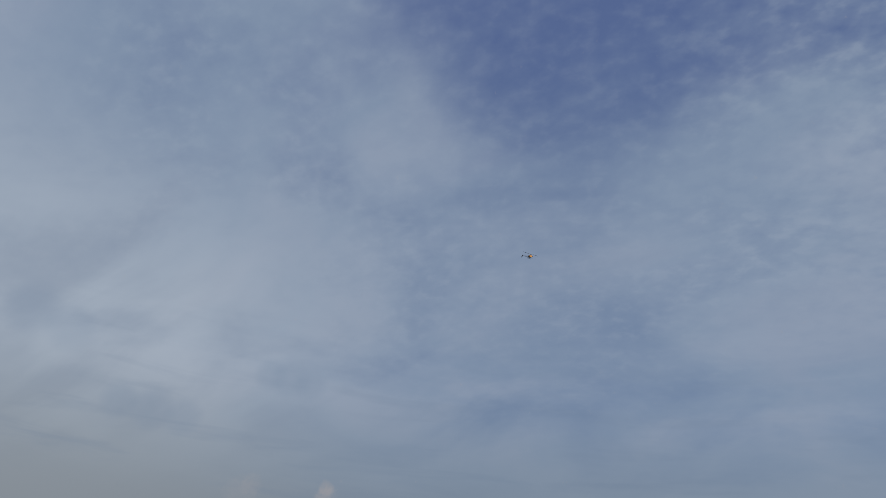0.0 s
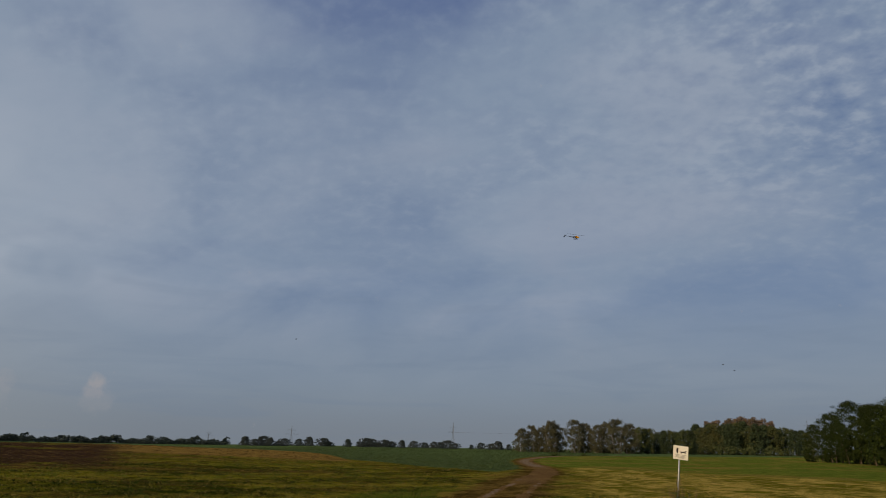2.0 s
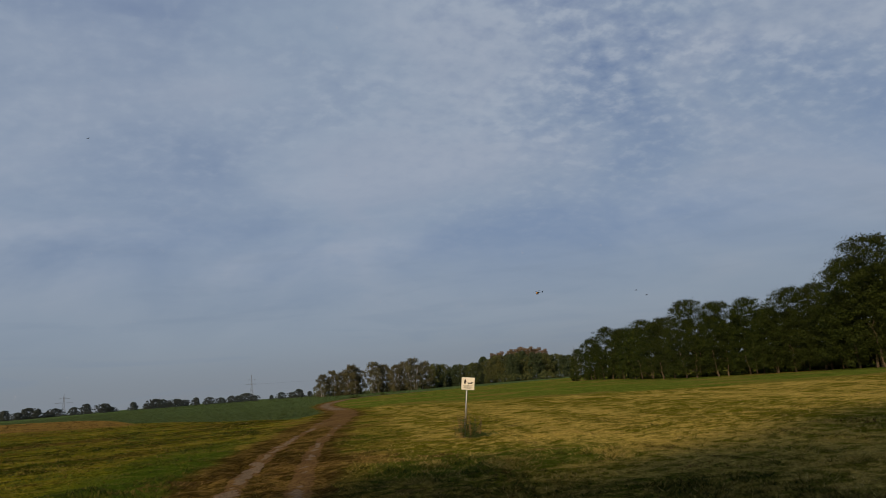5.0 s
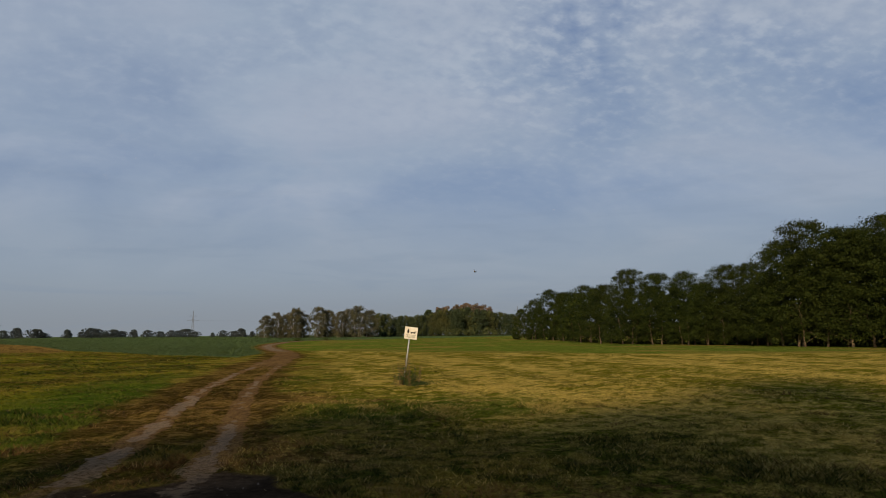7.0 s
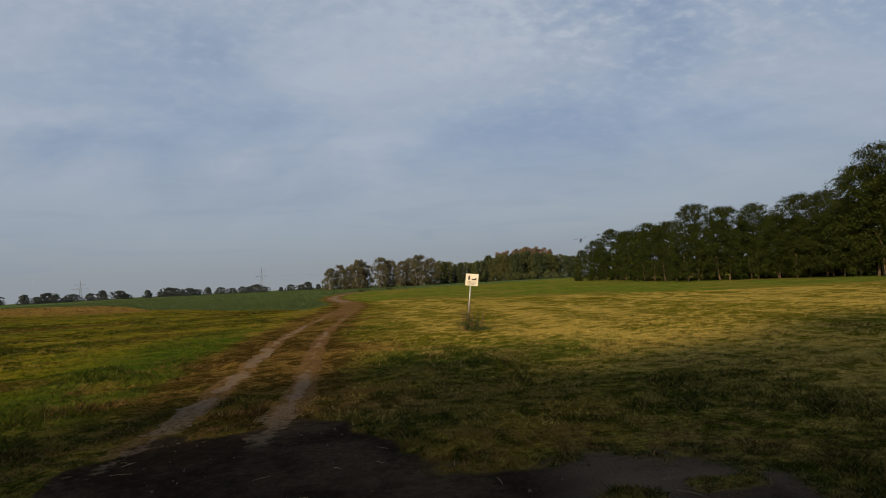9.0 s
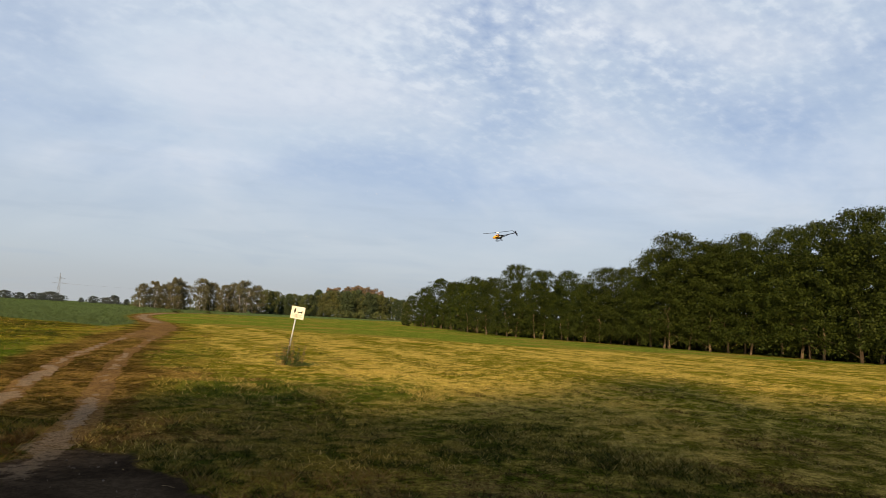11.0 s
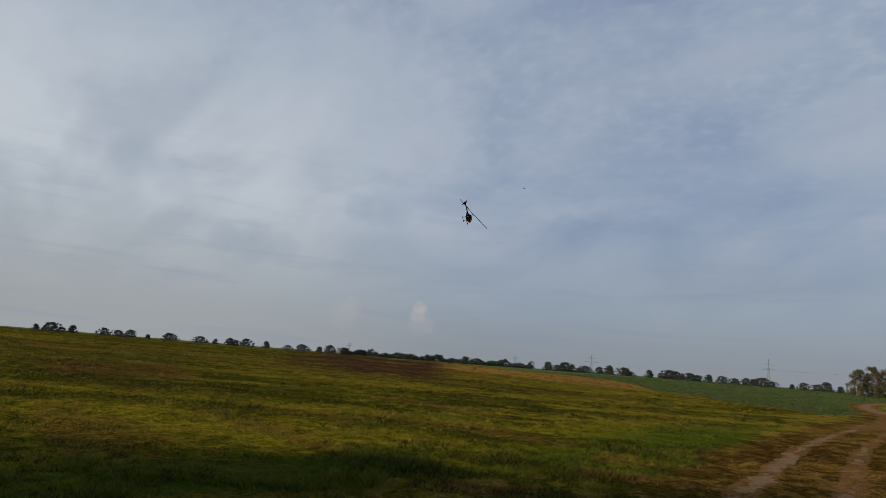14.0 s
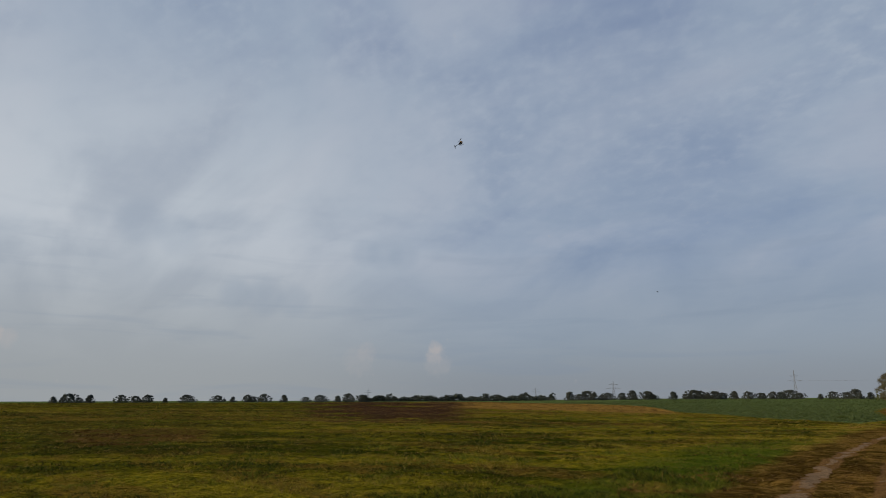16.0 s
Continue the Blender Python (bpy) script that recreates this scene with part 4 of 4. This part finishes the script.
def make_helicopter():
    root = new("model_helicopter")
    tagged(root, "yellow and black radio-controlled model helicopter in flight", "model helicopter")
    # canopy: a pointed egg, cut open at the rear
    rings, sides = 12, 18
    vs, fs = [], []
    for i in range(rings):
        k = i / (rings - 1)
        x = 0.20 - 0.22 * k
        r = math.sin(min(1.0, 0.06 + k * 1.15) * math.pi / 2) ** 0.6
        drop = -0.035 - 0.012 * (1 - k)
        for s in range(sides):
            t = 2 * math.pi * s / sides
            vs.append((x, 0.055 * r * math.sin(t), drop + 0.074 * r * math.cos(t) * (1.12 if math.cos(t) > 0 else 0.85)))
    for i in range(rings - 1):
        for s in range(sides):
            a, b = i * sides + s, i * sides + (s + 1) % sides
            fs.append((a, a + sides, b + sides, b))
    fs.append(tuple(range(sides)))
    canopy = part("canopy", mesh_from("canopy", vs, fs, M["canopy_yellow"], True), root, "glossy yellow canopy")
    for s in (-1, 1):
        # dark side flash and window on each side of the canopy
        for nm, mat, pts in (("side_stripe", M["carbon"], [(0.13, -0.062), (0.05, -0.078), (-0.015, -0.085), (-0.015, -0.035), (0.04, -0.045)]),
                             ("side_window", M["dark_glass"], [(0.12, -0.014), (0.06, 0.012), (-0.015, 0.018), (-0.015, -0.012), (0.03, -0.016)])):
            ring = [(px, s * (0.0595 * math.sin(min(1.0, 0.06 + (0.20 - px) / 0.22 * 1.15) * math.pi / 2) ** 0.6 * (0.93 if pz > -0.01 else 0.98)), pz) for px, pz in pts]
            v = ring + [(px, py - s * 0.006, pz) for px, py, pz in ring]
            n = len(ring)
            f = [tuple(range(n))[::s], tuple(range(n, 2 * n))[::-s]] + [(i, (i + 1) % n, n + (i + 1) % n, n + i)[::-s] for i in range(n)]
            part(nm, mesh_from(nm, v, f, mat), canopy)
    tip = bmesh.new()
    bmesh.ops.create_uvsphere(tip, u_segments=10, v_segments=6, radius=0.019, matrix=Matrix.Translation((0.197, 0, -0.047)))
    part_bm("nose_tip", tip, M["carbon"], canopy, "black nose tip", True)
    for s in (-1, 1):
        # carbon side plate with a lightening hole behind the canopy
        outer = [(0.03, 0.0), (-0.06, 0.012), (-0.17, -0.015), (-0.185, -0.05), (-0.12, -0.085), (-0.07, -0.112), (0.03, -0.115)]
        hole = [(-0.02, -0.02), (-0.07, -0.015), (-0.13, -0.03), (-0.135, -0.045), (-0.10, -0.065), (-0.06, -0.085), (-0.02, -0.085)]
        v = [(px, s * 0.030 + dy, pz) for dy in (0.0, 0.004) for px, pz in outer + hole]
        n, f = len(outer), []
        for i in range(n):
            j = (i + 1) % n
            f += [(i, j, n + j, n + i), (2 * n + j, 2 * n + i, 3 * n + i, 3 * n + j), (j, i, 2 * n + i, 2 * n + j), (n + i, n + j, 3 * n + j, 3 * n + i)]
        part("side_frame", mesh_from("side_frame", v, f, M["carbon"]), root)
    part_bm("battery_tray", box(0.22, 0.05, 0.03, -0.02, 0, -0.095, 0.004), M["carbon"], root)
    part_bm("motor", box(0.05, 0.05, 0.05, -0.05, 0, -0.06, 0.015), M["alloy"], root, "bare metal motor")
    gear = bmesh.new()
    bmesh.ops.create_cone(gear, cap_ends=True, segments=24, radius1=0.055, radius2=0.055, depth=0.012, matrix=Matrix.Translation((-0.03, 0, -0.012)))
    part_bm("main_gear", gear, M["carbon"], root)
    part_bm("servo", box(0.04, 0.045, 0.035, -0.14, 0, -0.03, 0.004), M["carbon"], root)
    part_bm("receiver", box(0.05, 0.03, 0.02, -0.15, 0, -0.07, 0.004), M["alloy"], root)
    for name, pts, r in (("mast", [(0, 0, -0.06), (0, 0, 0.095)], 0.007), ("tail_boom", [(-0.16, 0, -0.035), (-0.62, 0, -0.03)], 0.0125),
                         ("boom_strut", [(-0.15, 0.02, -0.085), (-0.42, 0.008, -0.038)], 0.004), ("boom_strut", [(-0.15, -0.02, -0.085), (-0.42, -0.008, -0.038)], 0.004)):
        v, f = tube(pts, [r] * len(pts), 8)
        part(name, mesh_from(name, v, f, M["carbon"]), root)
    v, f = [(-0.60, 0.003, -0.015), (-0.635, 0.003, 0.03), (-0.66, 0.003, 0.03), (-0.65, 0.003, -0.03), (-0.69, 0.003, -0.14), (-0.67, 0.003, -0.14), (-0.62, 0.003, -0.055)], None
    fin = bmesh.new()
    face = fin.faces.new([fin.verts.new(q) for q in v])
    out = bmesh.ops.extrude_face_region(fin, geom=[face])
    bmesh.ops.translate(fin, vec=(0, -0.006, 0), verts=[q for q in out["geom"] if isinstance(q, bmesh.types.BMVert)])
    bmesh.ops.recalc_face_normals(fin, faces=fin.faces[:])
    part_bm("tail_fin", fin, M["carbon"], root)
    part_bm("tail_gearbox", box(0.05, 0.03, 0.035, -0.63, 0, -0.03, 0.006), M["carbon"], root)
    for x in (0.055, -0.09):
        v, f = tube([(x, 0.072, -0.172), (x, 0.06, -0.15), (x, 0.03, -0.108), (x, -0.03, -0.108), (x, -0.06, -0.15), (x, -0.072, -0.172)], [0.0065] * 6, 6)
        part("skid_strut", mesh_from("skid_strut", v, f, M["carbon"], True), root)
    for s in (-1, 1):
        v, f = tube([(0.135, s * 0.072, -0.162), (0.11, s * 0.072, -0.174), (-0.13, s * 0.072, -0.174)], [0.006] * 3, 6)
        part("skid", mesh_from("skid", v, f, M["carbon"], True), root)
    rotor = part_bm("main_rotor", box(0.10, 0.022, 0.022, 0, 0, 0, 0.005), M["alloy"], root, "metal rotor head")
    for s in (-1, 1):
        w0, w1 = 0.017, 0.021
        v = [(s * 0.05, -w0, 0.002), (s * 0.10, -w1 - 0.008, 0.001), (s * 0.49, -w1, 0.012), (s * 0.50, w1 * 0.8, 0.012), (s * 0.10, w1, 0.005), (s * 0.05, w0, 0.004)]
        bl = bmesh.new()
        face = bl.faces.new([bl.verts.new(q) for q in v])
        out = bmesh.ops.extrude_face_region(bl, geom=[face])
        bmesh.ops.translate(bl, vec=(0, 0, 0.005), verts=[q for q in out["geom"] if isinstance(q, bmesh.types.BMVert)])
        bmesh.ops.recalc_face_normals(bl, faces=bl.faces[:])
        part_bm("rotor_blade", bl, M["carbon"], rotor)
    tail = part_bm("tail_rotor", box(0.018, 0.016, 0.018, 0, 0, 0, 0.004), M["carbon"], root)
    for s in (-1, 1):
        part_bm("tail_blade", box(0.018, 0.003, 0.085, 0, 0.004, s * 0.05, 0.001), M["carbon"], tail)
    return root, rotor, tail


helicopter, main_rotor, tail_rotor = make_helicopter()


def make_bird(span):
    root = new("bird")
    tagged(root, "small dark bird on the wing", "bird", "birds in the sky")
    bm = bmesh.new()
    bmesh.ops.create_uvsphere(bm, u_segments=10, v_segments=6, radius=1, matrix=Matrix.Diagonal((span * 0.30, span * 0.07, span * 0.07, 1)))
    part_bm("body", bm, M["bird"], root, "", True)
    for s in (-1, 1):
        v = [(0.10, s * 0.04, 0.01), (0.12, s * 0.28, 0.09), (-0.06, s * 0.52, 0.06), (-0.04, s * 0.26, 0.07), (-0.08, s * 0.04, 0.01)]
        top = [(x * span, y * span, z * span) for x, y, z in v]
        low = [(x, y, z - 0.012 * span) for x, y, z in top]
        f = [tuple(range(5))[::s], tuple(range(5, 10))[::-s]] + [(i, (i + 1) % 5, 5 + (i + 1) % 5, 5 + i)[::-s] for i in range(5)]
        part("wing", mesh_from("wing", top + low, f, M["bird"]), root)
    v = [(-0.22, -0.03, 0), (-0.22, 0.03, 0), (-0.40, 0.07, 0), (-0.40, -0.07, 0)]
    v = [(x * span, y * span, z) for x, y, z in v] + [(x * span, y * span, 0.01 * span) for x, y, z in v]
    part("tail", mesh_from("tail", v, [(3, 2, 1, 0), (4, 5, 6, 7), (0, 1, 5, 4), (1, 2, 6, 5), (2, 3, 7, 6), (3, 0, 4, 7)], M["bird"]), root)
    return root


birds = [make_bird(0.42), make_bird(0.40), make_bird(0.28), make_bird(0.28)]

# ---------------------------------------------------------------- grass, stubble and crops


def blades(x, y, z, h, w, lean, g):
    """Tapered blades rooted at x, y: an array of quads."""
    n = len(x)
    t = g.uniform(0, 2 * math.pi, n)
    side = np.stack([np.cos(t), np.sin(t), np.zeros(n)], -1) * (w / 2)[:, None]
    t2 = g.uniform(0, 2 * math.pi, n)
    tip = np.stack([np.cos(t2) * lean * h, np.sin(t2) * lean * h, h], -1)
    p = np.stack([x, y, z], -1)
    return np.stack([p - side, p + side, p + tip + side * 0.25, p + tip - side * 0.25], 1)


def scatter(n, d0, d1, g, a0=-54, a1=96):
    d = np.exp(g.uniform(math.log(d0), math.log(d1), n))
    az = np.radians(g.uniform(a0, a1, n))
    return -np.sin(az) * d, np.cos(az) * d, d


def make_vegetation():
    g = np.random.RandomState(21)
    sets = {"meadow_grass": [], "stubble": [], "dry_grass": [], "lush_grass": [], "turf_grass": []}
    hues = {name: [] for name in sets}
    for n, d0, d1 in ((190000, 2.4, 9), (230000, 8, 26), (260000, 24, 75), (70000, 70, 130)):
        x, y, d = scatter(n // 5, d0, d1, g)
        x, y, d = np.repeat(x, 5), np.repeat(y, 5), np.repeat(d, 5)
        n = len(x)
        own = np.repeat(g.rand(n // 5), 5)           # every tuft has its own tone
        x, y = x + g.normal(0, 0.012 + 0.0022 * d, n), y + g.normal(0, 0.012 + 0.0022 * d, n)
        zs = zones(x, y)
        z = surface_z(x, y) - 0.012
        q = g.rand(n)
        clear = (zs["soil"] < 0.35 + 0.2 * g.rand(n)) & (zs["crop"] < 0.5)
        clump = fractal(x, y, 1.1, 91)
        patch = fractal(x, y, 1.6, 131) + 0.22 * (q - 0.5)
        flecks = fractal(x * 1.0 + y * 0.24, y * 0.3, 0.9, 141)
        far_ = zs["green"] > 0.5
        clear &= ~((zs["rut"] > 0.4) & (q < 0.8)) & (zs["sand"] < 0.25)
        clear &= ~((zs["burnt"] > 0.4) & (q < 0.7))
        w = 0.006 + 0.0011 * d + 0.0012 * np.maximum(d - 14, 0)
        straw = clear & (zs["straw"] > 0.35 + 0.3 * q) & (flecks + 0.2 * (q - 0.5) > 0.38) & ~far_
        straw |= clear & (q < 0.24) & (zs["slope"] < 0.3) & (zs["lane"] < 0.5) & (y > 7) & (x > -1.2 - 0.13 * y) & ~far_
        dry = clear & ~straw & ((zs["stripe"] > 0.42 + 0.25 * g.rand(n)) | (zs["burnt"] > 0.5) | (zs["strip"] > 0.5) | ((zs["lane"] > 0.5) & (q < 0.8)) | (q < 0.07) | (zs["rust"] > 0.4 + 0.5 * q) | ((zs["slope"] < 0.5) & (patch > 0.62)))
        lush = clear & ~straw & ~dry & ((zs["lush"] > 0.4) | far_ | ((zs["slope"] > 0.5) & (patch > 0.60)))
        turf = clear & ~straw & ~dry & ~lush & (d < 15 + 8 * clump) & (zs["slope"] < 0.5)
        mead = clear & ~straw & ~dry & ~lush & ~turf
        base = (0.6 + 0.8 * fractal(x, y, 0.33, 151, 2)) * (0.025 + (0.12 + 0.05 * (zs["slope"] > 0.5) + 0.16 * ((zs["lush"] > 0.4) & (d < 16))) * clump ** 2) * (1 - 0.5 * step(12, 36, d) * (zs["slope"] < 0.5)) * (1 + 0.3 * (zs["slope"] > 0.5) * (patch > 0.52) - 0.25 * (zs["slope"] > 0.5)) * (1 - 0.2 * (y < 6.2))
        for name, m, tall, lean in (("meadow_grass", mead, 0.62, 1.3), ("stubble", straw, 0.55, 1.7), ("dry_grass", dry, 0.6, 1.4), ("lush_grass", lush, 0.65, 1.2), ("turf_grass", turf, 0.62, 1.3)):
            k = int(m.sum())
            hh = base[m] * tall * g.uniform(0.5, 1.5, k) * (1 - 0.5 * (zs["lane"][m] > 0.5)) * (1 - 0.45 * (zs["green"][m] > 0.5))
            sets[name].append(blades(x[m], y[m], z[m], hh, w[m], lean * g.uniform(0.4, 1.3, k), g))
            hues[name].append(0.58 * zs["tone"][m] + 0.42 * own[m])
    # taller seed heads beside the track
    x, y, d = scatter(7000, 7, 40, g)
    side, along = track_distance(x, y)
    keep = (np.abs(side - 3.2) < 1.3) & (fractal(x, y, 3.0, 41) > 0.52)
    x, y, d = x[keep], y[keep], d[keep]
    sets["dry_grass"].append(blades(x, y, surface_z(x, y) - 0.01, 0.05 + 0.09 * g.rand(len(x)) + 0.26 * (fractal(x, y, 1.2, 43) > 0.60) * g.rand(len(x)), 0.004 + 0.0004 * d, g.uniform(0.2, 0.6, len(x)), g))
    hues["dry_grass"].append(np.ones(len(x)))
    labels = {"meadow_grass": "short green and yellowish meadow grass", "stubble": "golden mown stubble straw", "dry_grass": "dry brown grass stalks", "lush_grass": "fresh deep green grass", "turf_grass": "short dull olive turf at the edge of the yard"}
    for name, parts in sets.items():
        tagged(new(name, quads_mesh(name, np.concatenate(parts), M[name], np.concatenate(hues[name]))), labels[name], "grass", kind="stuff")
    # beet crop: rosettes of broad leaves in drilled rows
    n = 60000
    x, y, d = scatter(n, 55, 330, g, 5, 52)
    m = zones(x, y)["crop"] > 0.5
    x, y, d = x[m], y[m], d[m]
    x = np.round(x / 0.9) * 0.9 + g.normal(0, 0.10, len(x))
    z = height(x, y) + 0.05
    cs = np.stack([x, y, z], -1)
    quads = leaves(cs, 0.08 + 0.0006 * d, 3, 0.055, g, flat=0.35)
    s = np.repeat(1 + d / 260, 3)[:, None, None]
    c = quads.mean(1, keepdims=True)
    tagged(new("beet_crop", quads_mesh("beet_crop", c + (quads - c) * s, M["beet"])), "low green leafy field crop in rows", "crop", kind="stuff")


make_vegetation()


def make_litter():
    """Straw wisps, twigs and small stones on the bare yard."""
    g = np.random.RandomState(33)
    pieces = []
    for k in range(150):
        x, y = g.uniform(-4.5, 4.2), g.uniform(2.2, 7.5)
        z, t, n = ground_z(x, y) - 0.028, g.uniform(0, 6.28), 0.03 + 0.2 * g.rand() ** 3
        dx, dy = math.cos(t) * n, math.sin(t) * n
        pieces.append(tube([(x, y, z + 0.005), (x + dx * 0.5 + g.normal(0, 0.015), y + dy * 0.5, z + 0.010), (x + dx, y + dy, z + 0.006)], [0.0014, 0.0016, 0.001], 4))
    v, f = joined(pieces)
    tagged(new("straw_litter", mesh_from("straw_litter", v, f, M["pale_straw"])), "pale straw wisps and twigs on the bare soil", "litter", kind="stuff")
    bm = bmesh.new()
    for k in range(420):
        x, y = g.uniform(-4.5, 4.2), g.uniform(2.2, 8.0)
        r = 0.004 + 0.014 * g.rand() ** 3
        m = Matrix.Translation((x, y, ground_z(x, y) - 0.025)) @ Euler((g.uniform(0, 3), g.uniform(0, 3), g.uniform(0, 3))).to_matrix().to_4x4() @ Matrix.Diagonal((r * 1.4, r, r * 0.7, 1))
        bmesh.ops.create_icosphere(bm, subdivisions=1, radius=1, matrix=m)
    me = bpy.data.meshes.new("pebbles")
    bm.to_mesh(me)
    bm.free()
    me.materials.append(M["pebble"])
    tagged(new("pebbles", me), "small grey-brown stones and clods on the soil", "stones", kind="stuff")


make_litter()


def polar_pose(az, d, el, rx=0, ry=0, rz=0):
    q = radians(az)
    return pose(-math.sin(q) * d, math.cos(q) * d, EYE + d * math.tan(radians(el)), rx, ry, rz)


def spin(phases, frames=480, per=15):
    """Turn of a two-bladed rotor at every frame; phases: its angle at each half second."""
    turn, angles = phases[0], [phases[0]]
    for k in range(frames // per):
        delta = (phases[k + 1] - phases[k] + 90) % 180 - 90
        for j in range(per):
            turn += (1080 + delta) / per
            angles.append(turn)
    return angles


def motions():
    walk(helicopter, [
        (0, pose(-17.58, 29.22, 18.35, 5, 19, -9)),
        (0.5, pose(-13.49, 31.04, 16.53, 6, 1, -92)),
        (1, pose(-9.19, 30.96, 15.07, -31, 14, -141)),
        (1.5, pose(-7.15, 36.60, 16.09, 15, 52, -48)),
        (2, pose(-4.36, 35.78, 13.66, 22, 9, 13)),
        (2.5, pose(-2.17, 40.23, 13.48, 17, -15, 53)),
        (3, pose(1.07, 44.36, 13.72, -12, 13, -117)),
        (3.5, pose(3.89, 46.44, 12.97, -10, 10, -116)),
        (4, pose(5.63, 48.71, 11.50, -10, 9, -123)),
        (4.5, pose(6.70, 50.97, 9.86, -11, 12, -132)),
        (5, pose(6.89, 53.09, 8.74, -11, 10, -142)),
        (5.2, pose(6.17, 54.16, 8.77, -10, 9, -142)),
        (7.3, pose(6.80, 61.41, 7.56, -6, -7, 92)),
        (7.5, pose(6.93, 60.40, 7.39, -5, -7, 90)),
        (8, pose(7.50, 57.33, 6.58, -4, -1, 90)),
        (8.5, pose(7.64, 49.32, 5.28, -14, 1, 88)),
        (9, pose(7.83, 43.27, 4.07, -8, 3, 88)),
        (9.5, pose(7.93, 36.17, 3.89, -11, 11, 88)),
        (10, pose(7.87, 30.04, 4.35, -6, 6, 90)),
        (10.2, pose(7.68, 28.01, 4.59, -10, 7, 98)),
        (12.3, pose(2.20, 12.28, 4.62, 12, 6, 176)),
        (12.5, pose(1.05, 12.07, 4.86, 9, 9, 179)),
        (13, pose(-2.64, 11.03, 5.16, -11, 15, 172)),
        (13.5, pose(-6.86, 10.60, 5.19, 9, 25, 155)),
        (14, pose(-10.93, 11.18, 5.18, 40, 20, 122)),
        (14.5, pose(-14.17, 13.00, 5.74, 5, 21, 95)),
        (15, pose(-18.85, 17.68, 7.72, -1, 17, 96)),
        (15.5, pose(-20.66, 20.15, 10.18, -1, -1, 93)),
        (16, pose(-23.59, 23.43, 15.66, 3, -38, 96)),
    ])
    phases = [60, 0, 5, 90, 0, 30, 40, 20, 60, 30, 10, 0, 0, 0, 0, 20, 60, 80, 90, 90, 90, 60, 30, 60, 100, 115, 5, 90, 114, 117, 116, 105, 20]
    walk(main_rotor, [(k / 30, pose(0, 0, 0.10, 0, 0, a)) for k, a in enumerate(spin(phases))])
    walk(tail_rotor, [(k / 30, pose(-0.635, 0.024, -0.03, 0, 1.13 * a, 0)) for k, a in enumerate(spin([20] * 33))])
    for bird, up, on in ((birds[0], 0.0, 0.0), (birds[1], -0.5, -0.8)):
        walk(bird, [(0, polar_pose(-1 + on, 90, 7.0 + up, 0, 0, -20)), (1.5, polar_pose(-3.5 + on, 82, 7.0 + up, 0, 0, -20)), (3.5, polar_pose(-7.7 + on, 72, 7.4 + up, 0, 0, -20)),
                    (4.5, polar_pose(-11.4 + on, 66, 7.4 - up * 0.5, 0, 0, -15)), (5, polar_pose(-15.9 + on, 62, 6.9 + up, 0, 0, -15)), (7.3, polar_pose(-40 + on, 60, 9, 0, 0, -40)),
                    (16, polar_pose(-80 + on, 160, 16, 0, 0, -60))])
    walk(birds[2], [(0, polar_pose(34, 45, 2.5, 0, -20, 60)), (1.5, polar_pose(32.7, 42, 7.0, 0, -20, 60)), (3.5, polar_pose(31.4, 40, 15.0, 0, -20, 60)), (5, polar_pose(31.1, 40, 21.5, 0, -20, 60)), (16, polar_pose(60, 200, 55, 0, -20, 60))])
    walk(birds[3], [(0, polar_pose(80, 110, 45, 0, 0, 0)), (12, polar_pose(52, 50, 24, 0, 10, 0)), (13, polar_pose(46.42, 44, 19.9, 0, 10, 0)), (13.5, polar_pose(36.23, 42, 19.15, 0, 10, 0)), (14, polar_pose(39.01, 40, 15.83, 0, 10, 0)), (14.5, polar_pose(34.9, 38, 14.04, 0, 10, 0)), (16, polar_pose(28, 45, 9.0, 0, 10, 0))])


motions()
